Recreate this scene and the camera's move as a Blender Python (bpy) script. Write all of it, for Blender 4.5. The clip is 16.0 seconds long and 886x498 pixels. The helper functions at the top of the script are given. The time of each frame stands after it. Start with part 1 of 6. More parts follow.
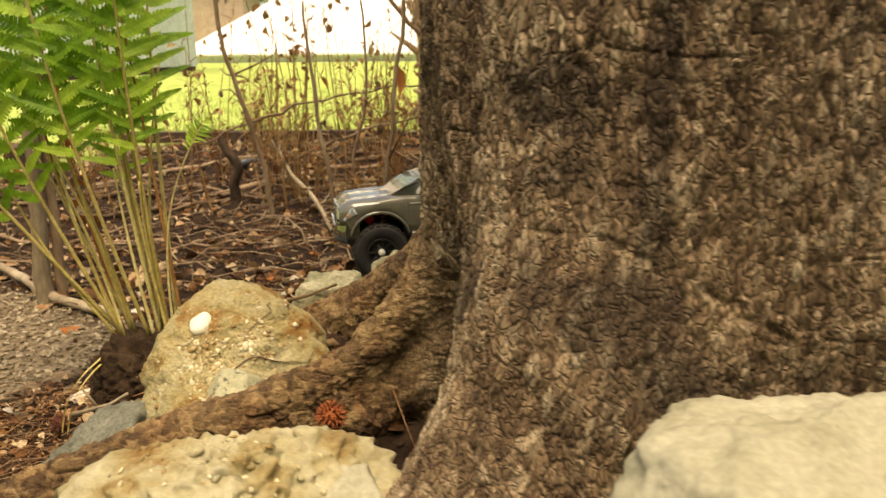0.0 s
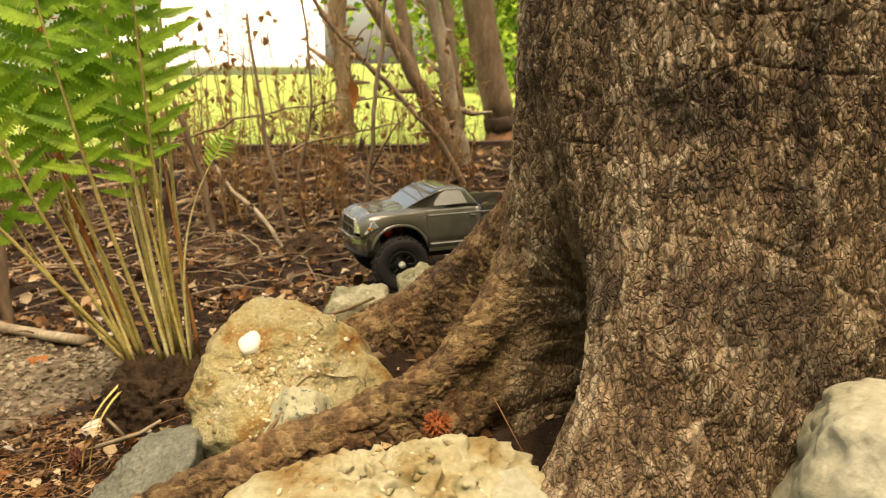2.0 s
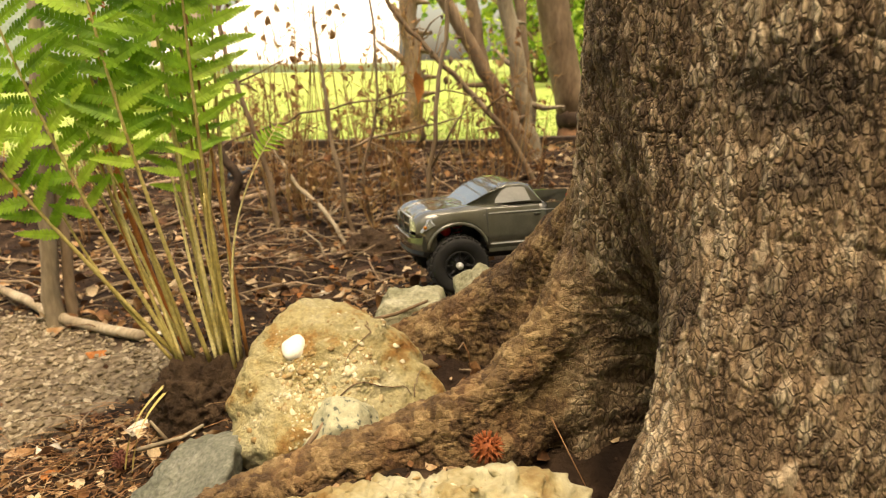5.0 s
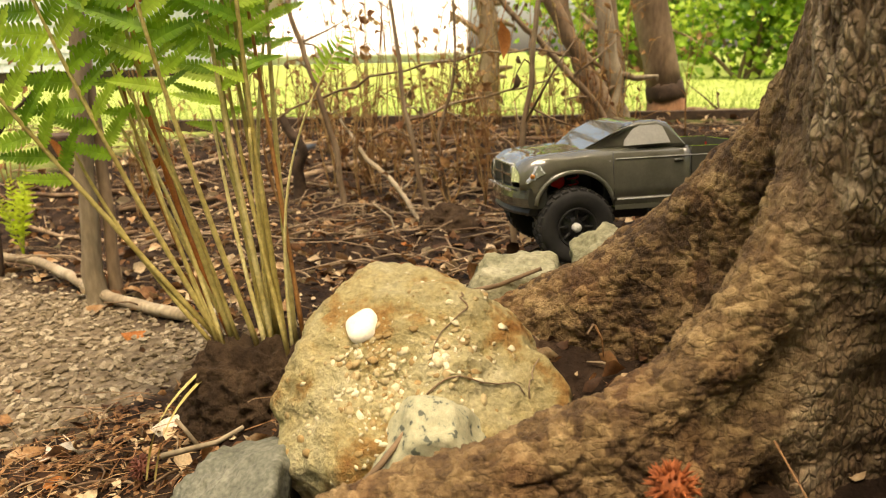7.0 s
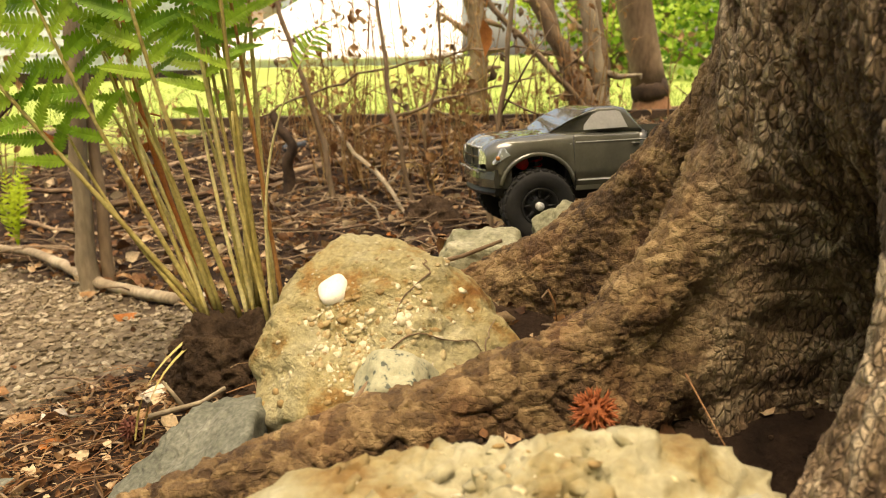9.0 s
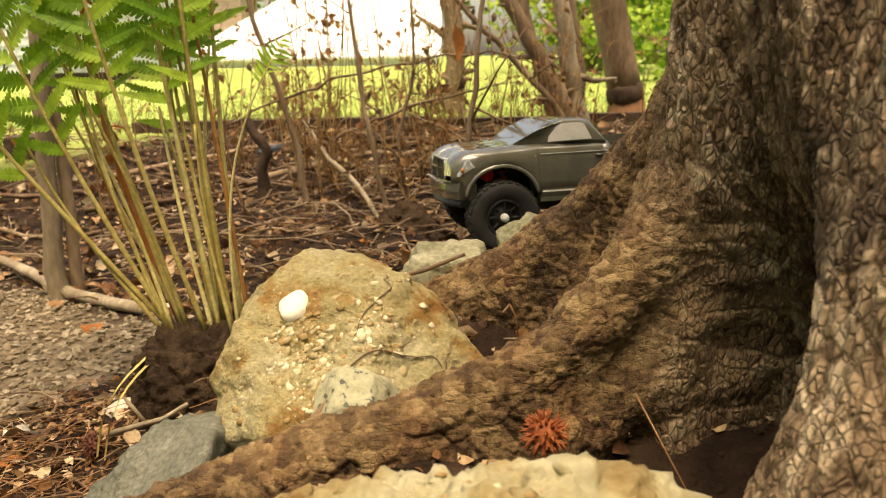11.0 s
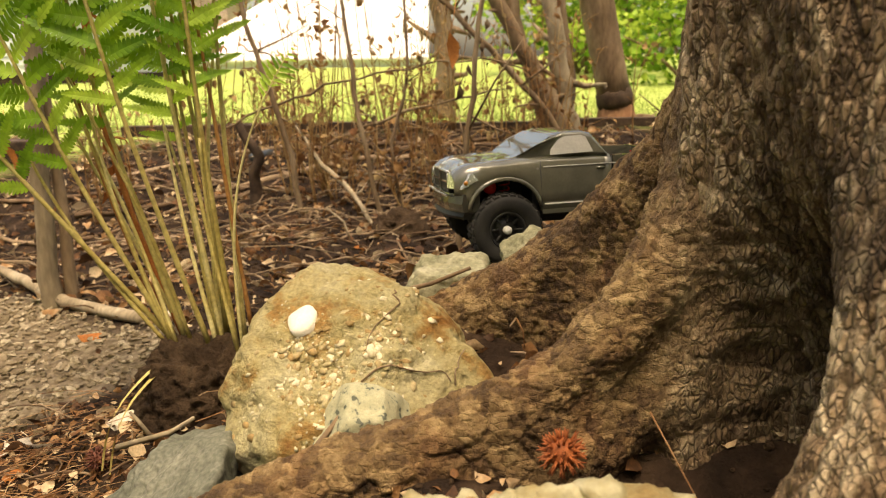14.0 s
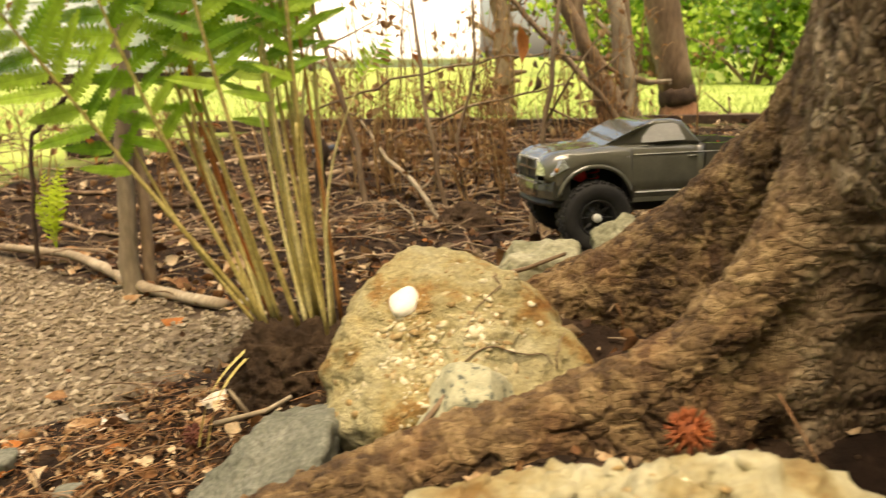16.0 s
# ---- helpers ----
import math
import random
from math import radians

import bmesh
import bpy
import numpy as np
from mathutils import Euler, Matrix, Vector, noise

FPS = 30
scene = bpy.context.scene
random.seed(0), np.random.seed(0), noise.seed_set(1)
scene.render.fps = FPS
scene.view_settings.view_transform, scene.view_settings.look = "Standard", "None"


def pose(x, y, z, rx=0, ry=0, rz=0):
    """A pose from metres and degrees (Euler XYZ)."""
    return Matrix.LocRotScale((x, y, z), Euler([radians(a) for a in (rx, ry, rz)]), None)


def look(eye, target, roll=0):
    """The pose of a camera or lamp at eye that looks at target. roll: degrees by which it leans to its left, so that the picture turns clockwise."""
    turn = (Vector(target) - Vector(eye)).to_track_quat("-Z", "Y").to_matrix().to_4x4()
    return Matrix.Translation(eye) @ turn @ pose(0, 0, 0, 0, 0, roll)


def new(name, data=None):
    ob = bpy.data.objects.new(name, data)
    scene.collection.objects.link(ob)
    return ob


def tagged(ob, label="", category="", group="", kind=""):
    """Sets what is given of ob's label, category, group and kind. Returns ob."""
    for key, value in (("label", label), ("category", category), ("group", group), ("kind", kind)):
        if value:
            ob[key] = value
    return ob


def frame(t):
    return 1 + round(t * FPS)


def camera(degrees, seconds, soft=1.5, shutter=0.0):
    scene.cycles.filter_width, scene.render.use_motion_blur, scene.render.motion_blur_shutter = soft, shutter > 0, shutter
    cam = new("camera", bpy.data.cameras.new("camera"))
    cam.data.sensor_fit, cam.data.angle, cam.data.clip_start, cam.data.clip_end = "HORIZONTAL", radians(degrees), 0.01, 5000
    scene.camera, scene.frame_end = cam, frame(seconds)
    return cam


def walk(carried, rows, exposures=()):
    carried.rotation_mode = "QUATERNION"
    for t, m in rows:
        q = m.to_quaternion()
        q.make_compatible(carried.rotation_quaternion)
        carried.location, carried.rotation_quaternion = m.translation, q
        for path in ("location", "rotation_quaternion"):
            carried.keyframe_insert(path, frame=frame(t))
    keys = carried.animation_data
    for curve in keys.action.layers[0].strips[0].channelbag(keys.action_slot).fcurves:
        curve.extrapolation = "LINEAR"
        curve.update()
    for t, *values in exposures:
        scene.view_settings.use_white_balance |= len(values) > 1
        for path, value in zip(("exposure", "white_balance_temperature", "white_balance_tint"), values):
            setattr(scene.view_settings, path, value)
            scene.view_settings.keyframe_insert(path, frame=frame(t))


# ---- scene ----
cam = camera(60.0, 16.0, soft=1.1, shutter=0.4)
cam.data.dof.use_dof, cam.data.dof.focus_distance, cam.data.dof.aperture_fstop = True, 0.82, 11.0
PATH = [
    (0, (0.015, 0.002, 0.41), (-0.009, 1.941, -0.077), -0.5),
    (0.5, (-0.078, 0.038, 0.412), (-0.048, 1.979, -0.068), -0.4),
    (1, (-0.141, 0.037, 0.401), (0.013, 1.975, -0.068), -0.2),
    (1.5, (-0.193, 0.022, 0.405), (0.038, 1.954, -0.057), -0.2),
    (2, (-0.238, -0.004, 0.413), (0.043, 1.923, -0.043), -0.2),
    (2.5, (-0.278, -0.017, 0.418), (0.014, 1.909, -0.034), -0.2),
    (3, (-0.294, -0.015, 0.412), (-0.027, 1.915, -0.04), -0.3),
    (3.2, (-0.303, -0.018, 0.413), (-0.045, 1.913, -0.041), -0.3),
    (5.3, (-0.2, 0.101, 0.393), (-0.157, 2.045, -0.071), -0.7),
    (5.5, (-0.2, 0.114, 0.388), (-0.196, 2.059, -0.077), -0.7),
    (6, (-0.232, 0.187, 0.354), (-0.308, 2.13, -0.114), -0.8),
    (6.5, (-0.254, 0.289, 0.314), (-0.335, 2.231, -0.16), -1.1),
    (7, (-0.254, 0.364, 0.279), (-0.329, 2.306, -0.196), -1.2),
    (7.5, (-0.257, 0.347, 0.27), (-0.319, 2.29, -0.201), -1.1),
    (8, (-0.243, 0.302, 0.261), (-0.305, 2.245, -0.207), -1.1),
    (8.5, (-0.229, 0.29, 0.258), (-0.294, 2.233, -0.209), -1.1),
    (11, (-0.195, 0.293, 0.276), (-0.21, 2.238, -0.193), -1.1),
    (11.5, (-0.197, 0.293, 0.279), (-0.192, 2.238, -0.189), -0.9),
    (12, (-0.201, 0.294, 0.28), (-0.181, 2.239, -0.186), -1.0),
    (12.5, (-0.211, 0.292, 0.283), (-0.18, 2.237, -0.183), -0.9),
    (13, (-0.207, 0.292, 0.287), (-0.178, 2.237, -0.179), -0.9),
    (13.5, (-0.214, 0.29, 0.289), (-0.185, 2.235, -0.176), -0.9),
    (14, (-0.219, 0.29, 0.293), (-0.198, 2.235, -0.173), -0.9),
    (14.5, (-0.219, 0.289, 0.295), (-0.205, 2.234, -0.173), -1.0),
    (15, (-0.218, 0.288, 0.29), (-0.211, 2.233, -0.177), -0.9),
    (15.5, (-0.223, 0.288, 0.29), (-0.224, 2.233, -0.177), -0.9),
    (16, (-0.28, 0.283, 0.275), (-0.379, 2.226, -0.188), -0.9),
]
EXPOSURES = [(0.0, 0.88, 9500, 13), (1.0, 0.97, 9500, 13), (3.0, 1.01, 9400, 13), (5.5, 1.13, 9300, 13), (8.5, 1.06, 9200, 13), (11.0, 1.00, 9400, 14), (15.0, 1.00, 9400, 14), (16.0, 1.06, 9300, 13)]
walk(cam, [(t, look(eye, target, roll)) for t, eye, target, roll in PATH], EXPOSURES)

# ---- daylight: thin cloud, light from the open side above and behind the camera ----
SUN_EL, SUN_AZ = 76.0, 180.0
world = bpy.data.worlds.new("daylight")
world.use_nodes = True
scene.world = world
wn = world.node_tree.nodes
sky = wn.new("ShaderNodeTexSky")
sky.sky_type, sky.sun_disc = "NISHITA", False
sky.sun_elevation, sky.sun_rotation = radians(SUN_EL), radians(SUN_AZ)
sky.air_density, sky.dust_density = 1.0, 4.0
world.node_tree.links.new(sky.outputs[0], wn["Background"].inputs[0])
wn["Background"].inputs[1].default_value = 0.135
sun_data = bpy.data.lights.new("sun", "SUN")
sun_data.energy, sun_data.angle, sun_data.color = 2.8, radians(42), (1.0, 0.94, 0.82)
sun = new("sun", sun_data)
sun_way = Vector((math.sin(radians(SUN_AZ)) * math.cos(radians(SUN_EL)), math.cos(radians(SUN_AZ)) * math.cos(radians(SUN_EL)), math.sin(radians(SUN_EL))))
sun.matrix_world = look(sun_way * 20, (0, 0, 0))


# ---- materials ----
def material(name, ramp, scale=8.0, detail=6.0, rough=0.8, bump=0.3, bump_scale=60.0, depth=0.004, stretch=(1, 1, 1),
             speckle=0.25, speckle_scale=None, metal=0.0, spec=0.3, per_piece=0.0, per_island=0.0, voronoi=0.0, world_space=True, clear=0.0, sub=0.0):
    """A procedural surface: a colour ramp over coarse noise, fine speckle, grain and relief."""
    m = bpy.data.materials.new(name)
    m.use_nodes = True
    nt = m.node_tree
    n, link = nt.nodes, nt.links.new
    shade = n["Principled BSDF"]
    mapping = n.new("ShaderNodeMapping")
    mapping.inputs["Scale"].default_value = stretch
    if world_space:
        link(n.new("ShaderNodeNewGeometry").outputs["Position"], mapping.inputs[0])
    else:
        link(n.new("ShaderNodeTexCoord").outputs["Object"], mapping.inputs[0])
    co = mapping.outputs[0]
    big = n.new("ShaderNodeTexNoise")
    big.inputs["Scale"].default_value, big.inputs["Detail"].default_value = scale, detail
    big.inputs["Roughness"].default_value = 0.62
    link(co, big.inputs["Vector"])
    cr = n.new("ShaderNodeValToRGB")
    el = cr.color_ramp.elements
    while len(el) < len(ramp):
        el.new(0.5)
    for e, (p, c) in zip(el, ramp):
        e.position, e.color = p, (*c, 1)
    fac = big.outputs["Fac"]
    for amount, socket in ((per_piece, ("ShaderNodeObjectInfo", "Random")), (per_island, ("ShaderNodeNewGeometry", "Random Per Island"))):
        if amount:
            shift = n.new("ShaderNodeMath")
            shift.operation = "MULTIPLY_ADD"
            link(n.new(socket[0]).outputs[socket[1]], shift.inputs[0])
            shift.inputs[1].default_value = amount
            add = n.new("ShaderNodeMath")
            add.operation = "ADD"
            shift.inputs[2].default_value = -amount / 2
            link(fac, add.inputs[0]), link(shift.outputs[0], add.inputs[1])
            fac = add.outputs[0]
    link(fac, cr.inputs[0])
    colour = cr.outputs[0]
    fine = n.new("ShaderNodeTexNoise")
    fine.inputs["Scale"].default_value, fine.inputs["Detail"].default_value = speckle_scale or scale * 9, 5
    link(co, fine.inputs["Vector"])
    if speckle:
        rng = n.new("ShaderNodeMapRange")
        rng.inputs["From Min"].default_value, rng.inputs["From Max"].default_value = 0.3, 0.7
        rng.inputs["To Min"].default_value, rng.inputs["To Max"].default_value = 1 - speckle, 1 + speckle
        link(fine.outputs["Fac"], rng.inputs["Value"])
        mul = n.new("ShaderNodeVectorMath")
        mul.operation = "SCALE"
        link(colour, mul.inputs[0]), link(rng.outputs[0], mul.inputs["Scale"])
        colour = mul.outputs[0]
    link(colour, shade.inputs["Base Color"])
    gr = n.new("ShaderNodeMapRange")
    gr.inputs["To Min"].default_value, gr.inputs["To Max"].default_value = max(0.02, rough - 0.12), min(1, rough + 0.12)
    link(fine.outputs["Fac"], gr.inputs["Value"])
    link(gr.outputs[0], shade.inputs["Roughness"])
    shade.inputs["Metallic"].default_value = metal
    shade.inputs["Specular IOR Level"].default_value = spec
    shade.inputs["Coat Weight"].default_value = clear
    if bump:
        relief = n.new("ShaderNodeTexNoise")
        relief.inputs["Scale"].default_value, relief.inputs["Detail"].default_value = bump_scale, 8
        relief.inputs["Roughness"].default_value = 0.65
        link(co, relief.inputs["Vector"])
        height = relief.outputs["Fac"]
        if voronoi:
            cell = n.new("ShaderNodeTexVoronoi")
            cell.feature = "DISTANCE_TO_EDGE"
            cell.inputs["Scale"].default_value = voronoi
            link(co, cell.inputs["Vector"])
            edge = n.new("ShaderNodeMapRange")
            edge.inputs["From Max"].default_value = 0.14
            edge.interpolation_type = "SMOOTHSTEP"
            link(cell.outputs["Distance"], edge.inputs["Value"])
            both = n.new("ShaderNodeMath")
            both.operation = "ADD"
            link(edge.outputs[0], both.inputs[0]), link(height, both.inputs[1])
            height = both.outputs[0]
        b = n.new("ShaderNodeBump")
        b.inputs["Strength"].default_value, b.inputs["Distance"].default_value = bump, depth
        link(height, b.inputs["Height"])
        link(b.outputs[0], shade.inputs["Normal"])
    if sub:
        shade.inputs["Transmission Weight"].default_value = 0.0
        thin = n.new("ShaderNodeBsdfTranslucent")
        link(colour, thin.inputs["Color"])
        mix = n.new("ShaderNodeMixShader")
        mix.inputs[0].default_value = sub
        link(shade.outputs[0], mix.inputs[1]), link(thin.outputs[0], mix.inputs[2])
        link(mix.outputs[0], n["Material Output"].inputs["Surface"])
    return m


def bark_material(name):
    """Bark whose plates differ in tone; roots are smoother and browner. Reads the plate tone and the share of root kept on the mesh."""
    m = bpy.data.materials.new(name)
    m.use_nodes = True
    nt = m.node_tree
    n, link = nt.nodes, nt.links.new
    shade = n["Principled BSDF"]
    pos = n.new("ShaderNodeNewGeometry").outputs["Position"]
    mapping = n.new("ShaderNodeMapping")
    mapping.inputs["Scale"].default_value = (1, 1, 0.3)
    link(pos, mapping.inputs[0])
    plate, root, gap = (n.new("ShaderNodeAttribute") for _ in range(3))
    plate.attribute_name, root.attribute_name, gap.attribute_name = "plate", "rootness", "between"
    stain = n.new("ShaderNodeTexNoise")
    stain.inputs["Scale"].default_value, stain.inputs["Detail"].default_value = 7.0, 6
    link(mapping.outputs[0], stain.inputs["Vector"])
    grain = n.new("ShaderNodeTexNoise")
    grain.inputs["Scale"].default_value, grain.inputs["Detail"].default_value = 150.0, 8
    grain.inputs["Roughness"].default_value = 0.7
    link(mapping.outputs[0], grain.inputs["Vector"])

    def calc(op, a, b):
        node = n.new("ShaderNodeMath")
        node.operation = op
        for s, v in zip(node.inputs, (a, b)):
            if isinstance(v, (int, float)):
                s.default_value = v
            else:
                link(v, s)
        return node.outputs[0]

    tone = calc("ADD", calc("MULTIPLY", plate.outputs["Fac"], 0.50), calc("ADD", calc("MULTIPLY", stain.outputs["Fac"], 0.55), calc("MULTIPLY", grain.outputs["Fac"], 0.62)))
    tone = calc("SUBTRACT", tone, 0.33)

    def ramp(stops):
        cr = n.new("ShaderNodeValToRGB")
        el = cr.color_ramp.elements
        while len(el) < len(stops):
            el.new(0.5)
        for e, (p, c) in zip(el, stops):
            e.position, e.color = p, (*c, 1)
        link(tone, cr.inputs[0])
        return cr.outputs[0]

    trunk_c = ramp([(0.20, (0.080, 0.049, 0.028)), (0.38, (0.190, 0.122, 0.071)), (0.56, (0.345, 0.238, 0.143)), (0.80, (0.62, 0.50, 0.345))])
    root_c = ramp([(0.18, (0.030, 0.017, 0.009)), (0.38, (0.092, 0.053, 0.026)), (0.58, (0.205, 0.130, 0.062)), (0.84, (0.44, 0.31, 0.16))])
    mix = n.new("ShaderNodeMix")
    mix.data_type = "RGBA"
    # rust-red inner bark showing on the roots
    rust_tex = n.new("ShaderNodeTexNoise")
    rust_tex.inputs["Scale"].default_value, rust_tex.inputs["Detail"].default_value = 16.0, 5
    link(pos, rust_tex.inputs["Vector"])
    rust_at = n.new("ShaderNodeMapRange")
    rust_at.inputs["From Min"].default_value, rust_at.inputs["From Max"].default_value, rust_at.inputs["To Max"].default_value = 0.52, 0.68, 0.40
    link(rust_tex.outputs["Fac"], rust_at.inputs["Value"])
    rust_c = ramp([(0.18, (0.050, 0.018, 0.009)), (0.45, (0.14, 0.058, 0.024)), (0.84, (0.36, 0.18, 0.08))])
    rusty = n.new("ShaderNodeMix")
    rusty.data_type = "RGBA"
    link(rust_at.outputs[0], rusty.inputs["Factor"]), link(root_c, rusty.inputs[6]), link(rust_c, rusty.inputs[7])
    root_c = rusty.outputs[2]
    link(root.outputs["Fac"], mix.inputs["Factor"])
    link(trunk_c, mix.inputs[6]), link(root_c, mix.inputs[7])
    shade.inputs["Roughness"].default_value = 0.78
    shade.inputs["Specular IOR Level"].default_value = 0.3
    flake = n.new("ShaderNodeTexNoise")
    flake.inputs["Scale"].default_value, flake.inputs["Detail"].default_value = 420.0, 6
    link(mapping.outputs[0], flake.inputs["Vector"])
    wob = n.new("ShaderNodeTexNoise")
    wob.inputs["Scale"].default_value, wob.inputs["Detail"].default_value = 75.0, 7
    link(pos, wob.inputs["Vector"])
    push = n.new("ShaderNodeVectorMath")
    push.operation = "MULTIPLY_ADD"
    link(wob.outputs["Color"], push.inputs[0])
    push.inputs[1].default_value = (0.0032, 0.0032, 0.0044)
    link(pos, push.inputs[2])

    def cracks(stretch, scale, width):
        mp = n.new("ShaderNodeMapping")
        mp.inputs["Scale"].default_value = stretch
        link(push.outputs[0], mp.inputs[0])
        vo = n.new("ShaderNodeTexVoronoi")
        vo.feature = "DISTANCE_TO_EDGE"
        vo.inputs["Scale"].default_value = scale
        link(mp.outputs[0], vo.inputs["Vector"])
        r = n.new("ShaderNodeMapRange")
        r.interpolation_type = "SMOOTHSTEP"
        r.inputs["From Max"].default_value = width
        link(vo.outputs["Distance"], r.inputs["Value"])
        # some cracks are shut
        shut = n.new("ShaderNodeTexNoise")
        shut.inputs["Scale"].default_value, shut.inputs["Detail"].default_value = 55.0, 4
        link(mapping.outputs[0], shut.inputs["Vector"])
        shut_at = n.new("ShaderNodeMapRange")
        shut_at.inputs["From Min"].default_value, shut_at.inputs["From Max"].default_value = 0.54, 0.70
        link(shut.outputs["Fac"], shut_at.inputs["Value"])
        return calc("MAXIMUM", r.outputs[0], shut_at.outputs[0])

    on_trunk = calc("MULTIPLY", gap.outputs["Fac"], calc("ADD", calc("MULTIPLY", cracks((1, 1, 0.42), 200.0, 0.15), 0.68), 0.32))
    on_root = calc("ADD", calc("MULTIPLY", cracks((0.3, 1, 1), 190.0, 0.10), 0.16), 0.84)
    sel = n.new("ShaderNodeMix")
    link(root.outputs["Fac"], sel.inputs["Factor"]), link(on_trunk, sel.inputs[2]), link(on_root, sel.inputs[3])
    plates = sel.outputs[0]
    inner = n.new("ShaderNodeMix")
    inner.data_type = "RGBA"
    inner.inputs[6].default_value = (0.026, 0.016, 0.010, 1)
    link(calc("ADD", calc("MULTIPLY", plates, 0.66), 0.34), inner.inputs["Factor"])
    # old soot and tannin stains
    stained = n.new("ShaderNodeAttribute")
    stained.attribute_name = "stain"
    sooty = n.new("ShaderNodeMix")
    sooty.data_type = "RGBA"
    sooty.inputs[7].default_value = (0.040, 0.027, 0.018, 1)
    link(calc("MULTIPLY", stained.outputs["Fac"], 0.66), sooty.inputs["Factor"])
    link(mix.outputs[2], sooty.inputs[6])
    link(sooty.outputs[2], inner.inputs[7])
    link(inner.outputs[2], shade.inputs["Base Color"])
    b = n.new("ShaderNodeBump")
    b.inputs["Strength"].default_value, b.inputs["Distance"].default_value = 1.0, 0.0060
    link(calc("ADD", calc("MULTIPLY", plates, 0.9), calc("ADD", calc("MULTIPLY", grain.outputs["Fac"], 0.6), calc("MULTIPLY", flake.outputs["Fac"], 0.45))), b.inputs["Height"])
    link(b.outputs[0], shade.inputs["Normal"])
    return m


def glass(name, tint=(0.8, 0.85, 0.85), rough=0.03):
    m = bpy.data.materials.new(name)
    m.use_nodes = True
    s = m.node_tree.nodes["Principled BSDF"]
    s.inputs["Base Color"].default_value, s.inputs["Roughness"].default_value = (*tint, 1), rough
    s.inputs["Transmission Weight"].default_value, s.inputs["IOR"].default_value = 1.0, 1.45
    return m


def plain(name, c, rough=0.5, metal=0.0, spec=0.5, vary=0.15, clear=0.0):
    return material(name, [(0.3, tuple(v * (1 - vary) for v in c)), (0.7, tuple(v * (1 + vary) for v in c))], scale=30, rough=rough, metal=metal, spec=spec,
                    bump=0.08, bump_scale=300, depth=0.001, speckle=0.06, world_space=False, clear=clear)


BARK = bark_material("bark")
SAPLING = material("sapling_bark", [(0.25, (0.10, 0.062, 0.035)), (0.5, (0.21, 0.14, 0.085)), (0.75, (0.36, 0.27, 0.18))], scale=9, stretch=(1, 1, 0.3), bump=0.6, bump_scale=50, depth=0.006)
PALE_BARK = material("pale_bark", [(0.25, (0.15, 0.11, 0.07)), (0.5, (0.29, 0.23, 0.155)), (0.75, (0.45, 0.38, 0.28))], scale=10, stretch=(1, 1, 0.3), bump=0.5, bump_scale=60)
SCORCHED = material("dark_dead_wood", [(0.3, (0.025, 0.016, 0.011)), (0.7, (0.10, 0.062, 0.04))], scale=20, bump=0.6, bump_scale=80)
STICK = material("dead_stick", [(0.25, (0.07, 0.040, 0.023)), (0.5, (0.15, 0.092, 0.054)), (0.75, (0.30, 0.215, 0.14))], scale=14, bump=0.4, bump_scale=90, per_piece=0.4, per_island=0.5)
LIMESTONE = material("yellow_shell_limestone", [(0.33, (0.25, 0.115, 0.032)), (0.40, (0.33, 0.205, 0.075)), (0.455, (0.385, 0.315, 0.150)), (0.58, (0.43, 0.378, 0.212)), (0.78, (0.56, 0.51, 0.34))],
                     scale=13, detail=9, rough=0.88, bump=1.0, bump_scale=95, depth=0.011, speckle=0.22, speckle_scale=200)
CREAM_STONE = material("cream_limestone", [(0.32, (0.21, 0.125, 0.045)), (0.42, (0.30, 0.24, 0.118)), (0.52, (0.36, 0.325, 0.200)), (0.70, (0.48, 0.445, 0.315))], scale=16, detail=7, rough=0.88, bump=0.8, bump_scale=80, depth=0.006, speckle=0.14, speckle_scale=150)
PALE_STONE = material("pale_limestone", [(0.3, (0.20, 0.188, 0.122)), (0.46, (0.32, 0.308, 0.222)), (0.72, (0.44, 0.425, 0.335))], scale=9, detail=8, rough=0.88, bump=0.6, bump_scale=90, depth=0.004, speckle=0.14, speckle_scale=160)
WEATHERED = material("weathered_limestone", [(0.3, (0.17, 0.17, 0.10)), (0.46, (0.30, 0.29, 0.19)), (0.72, (0.46, 0.43, 0.31))], scale=22, detail=8, rough=0.9, bump=0.9, bump_scale=120, depth=0.005, speckle=0.28, speckle_scale=170)
GREY_STONE = material("grey_slab_stone", [(0.3, (0.085, 0.09, 0.068)), (0.5, (0.145, 0.15, 0.118)), (0.7, (0.23, 0.23, 0.185))], scale=10, rough=0.85, bump=0.7, bump_scale=120, depth=0.006, speckle=0.34, speckle_scale=190)
SHELL = material("shell_white", [(0.3, (0.72, 0.64, 0.50)), (0.7, (0.88, 0.84, 0.75))], scale=40, rough=0.6, bump=0.2, bump_scale=200, depth=0.001, speckle=0.08, per_island=0.4)
SOIL = material("dark_crumbly_soil", [(0.3, (0.030, 0.018, 0.011)), (0.6, (0.075, 0.047, 0.028)), (0.85, (0.13, 0.088, 0.055))], scale=25, rough=0.95, bump=1.0, bump_scale=110, depth=0.012, spec=0.15)
GRAVEL = material("path_gravel", [(0.2, (0.13, 0.098, 0.06)), (0.5, (0.23, 0.18, 0.12)), (0.85, (0.38, 0.325, 0.235))], scale=30, rough=0.9, bump=0.5, bump_scale=200, depth=0.002, per_island=0.6, spec=0.2)
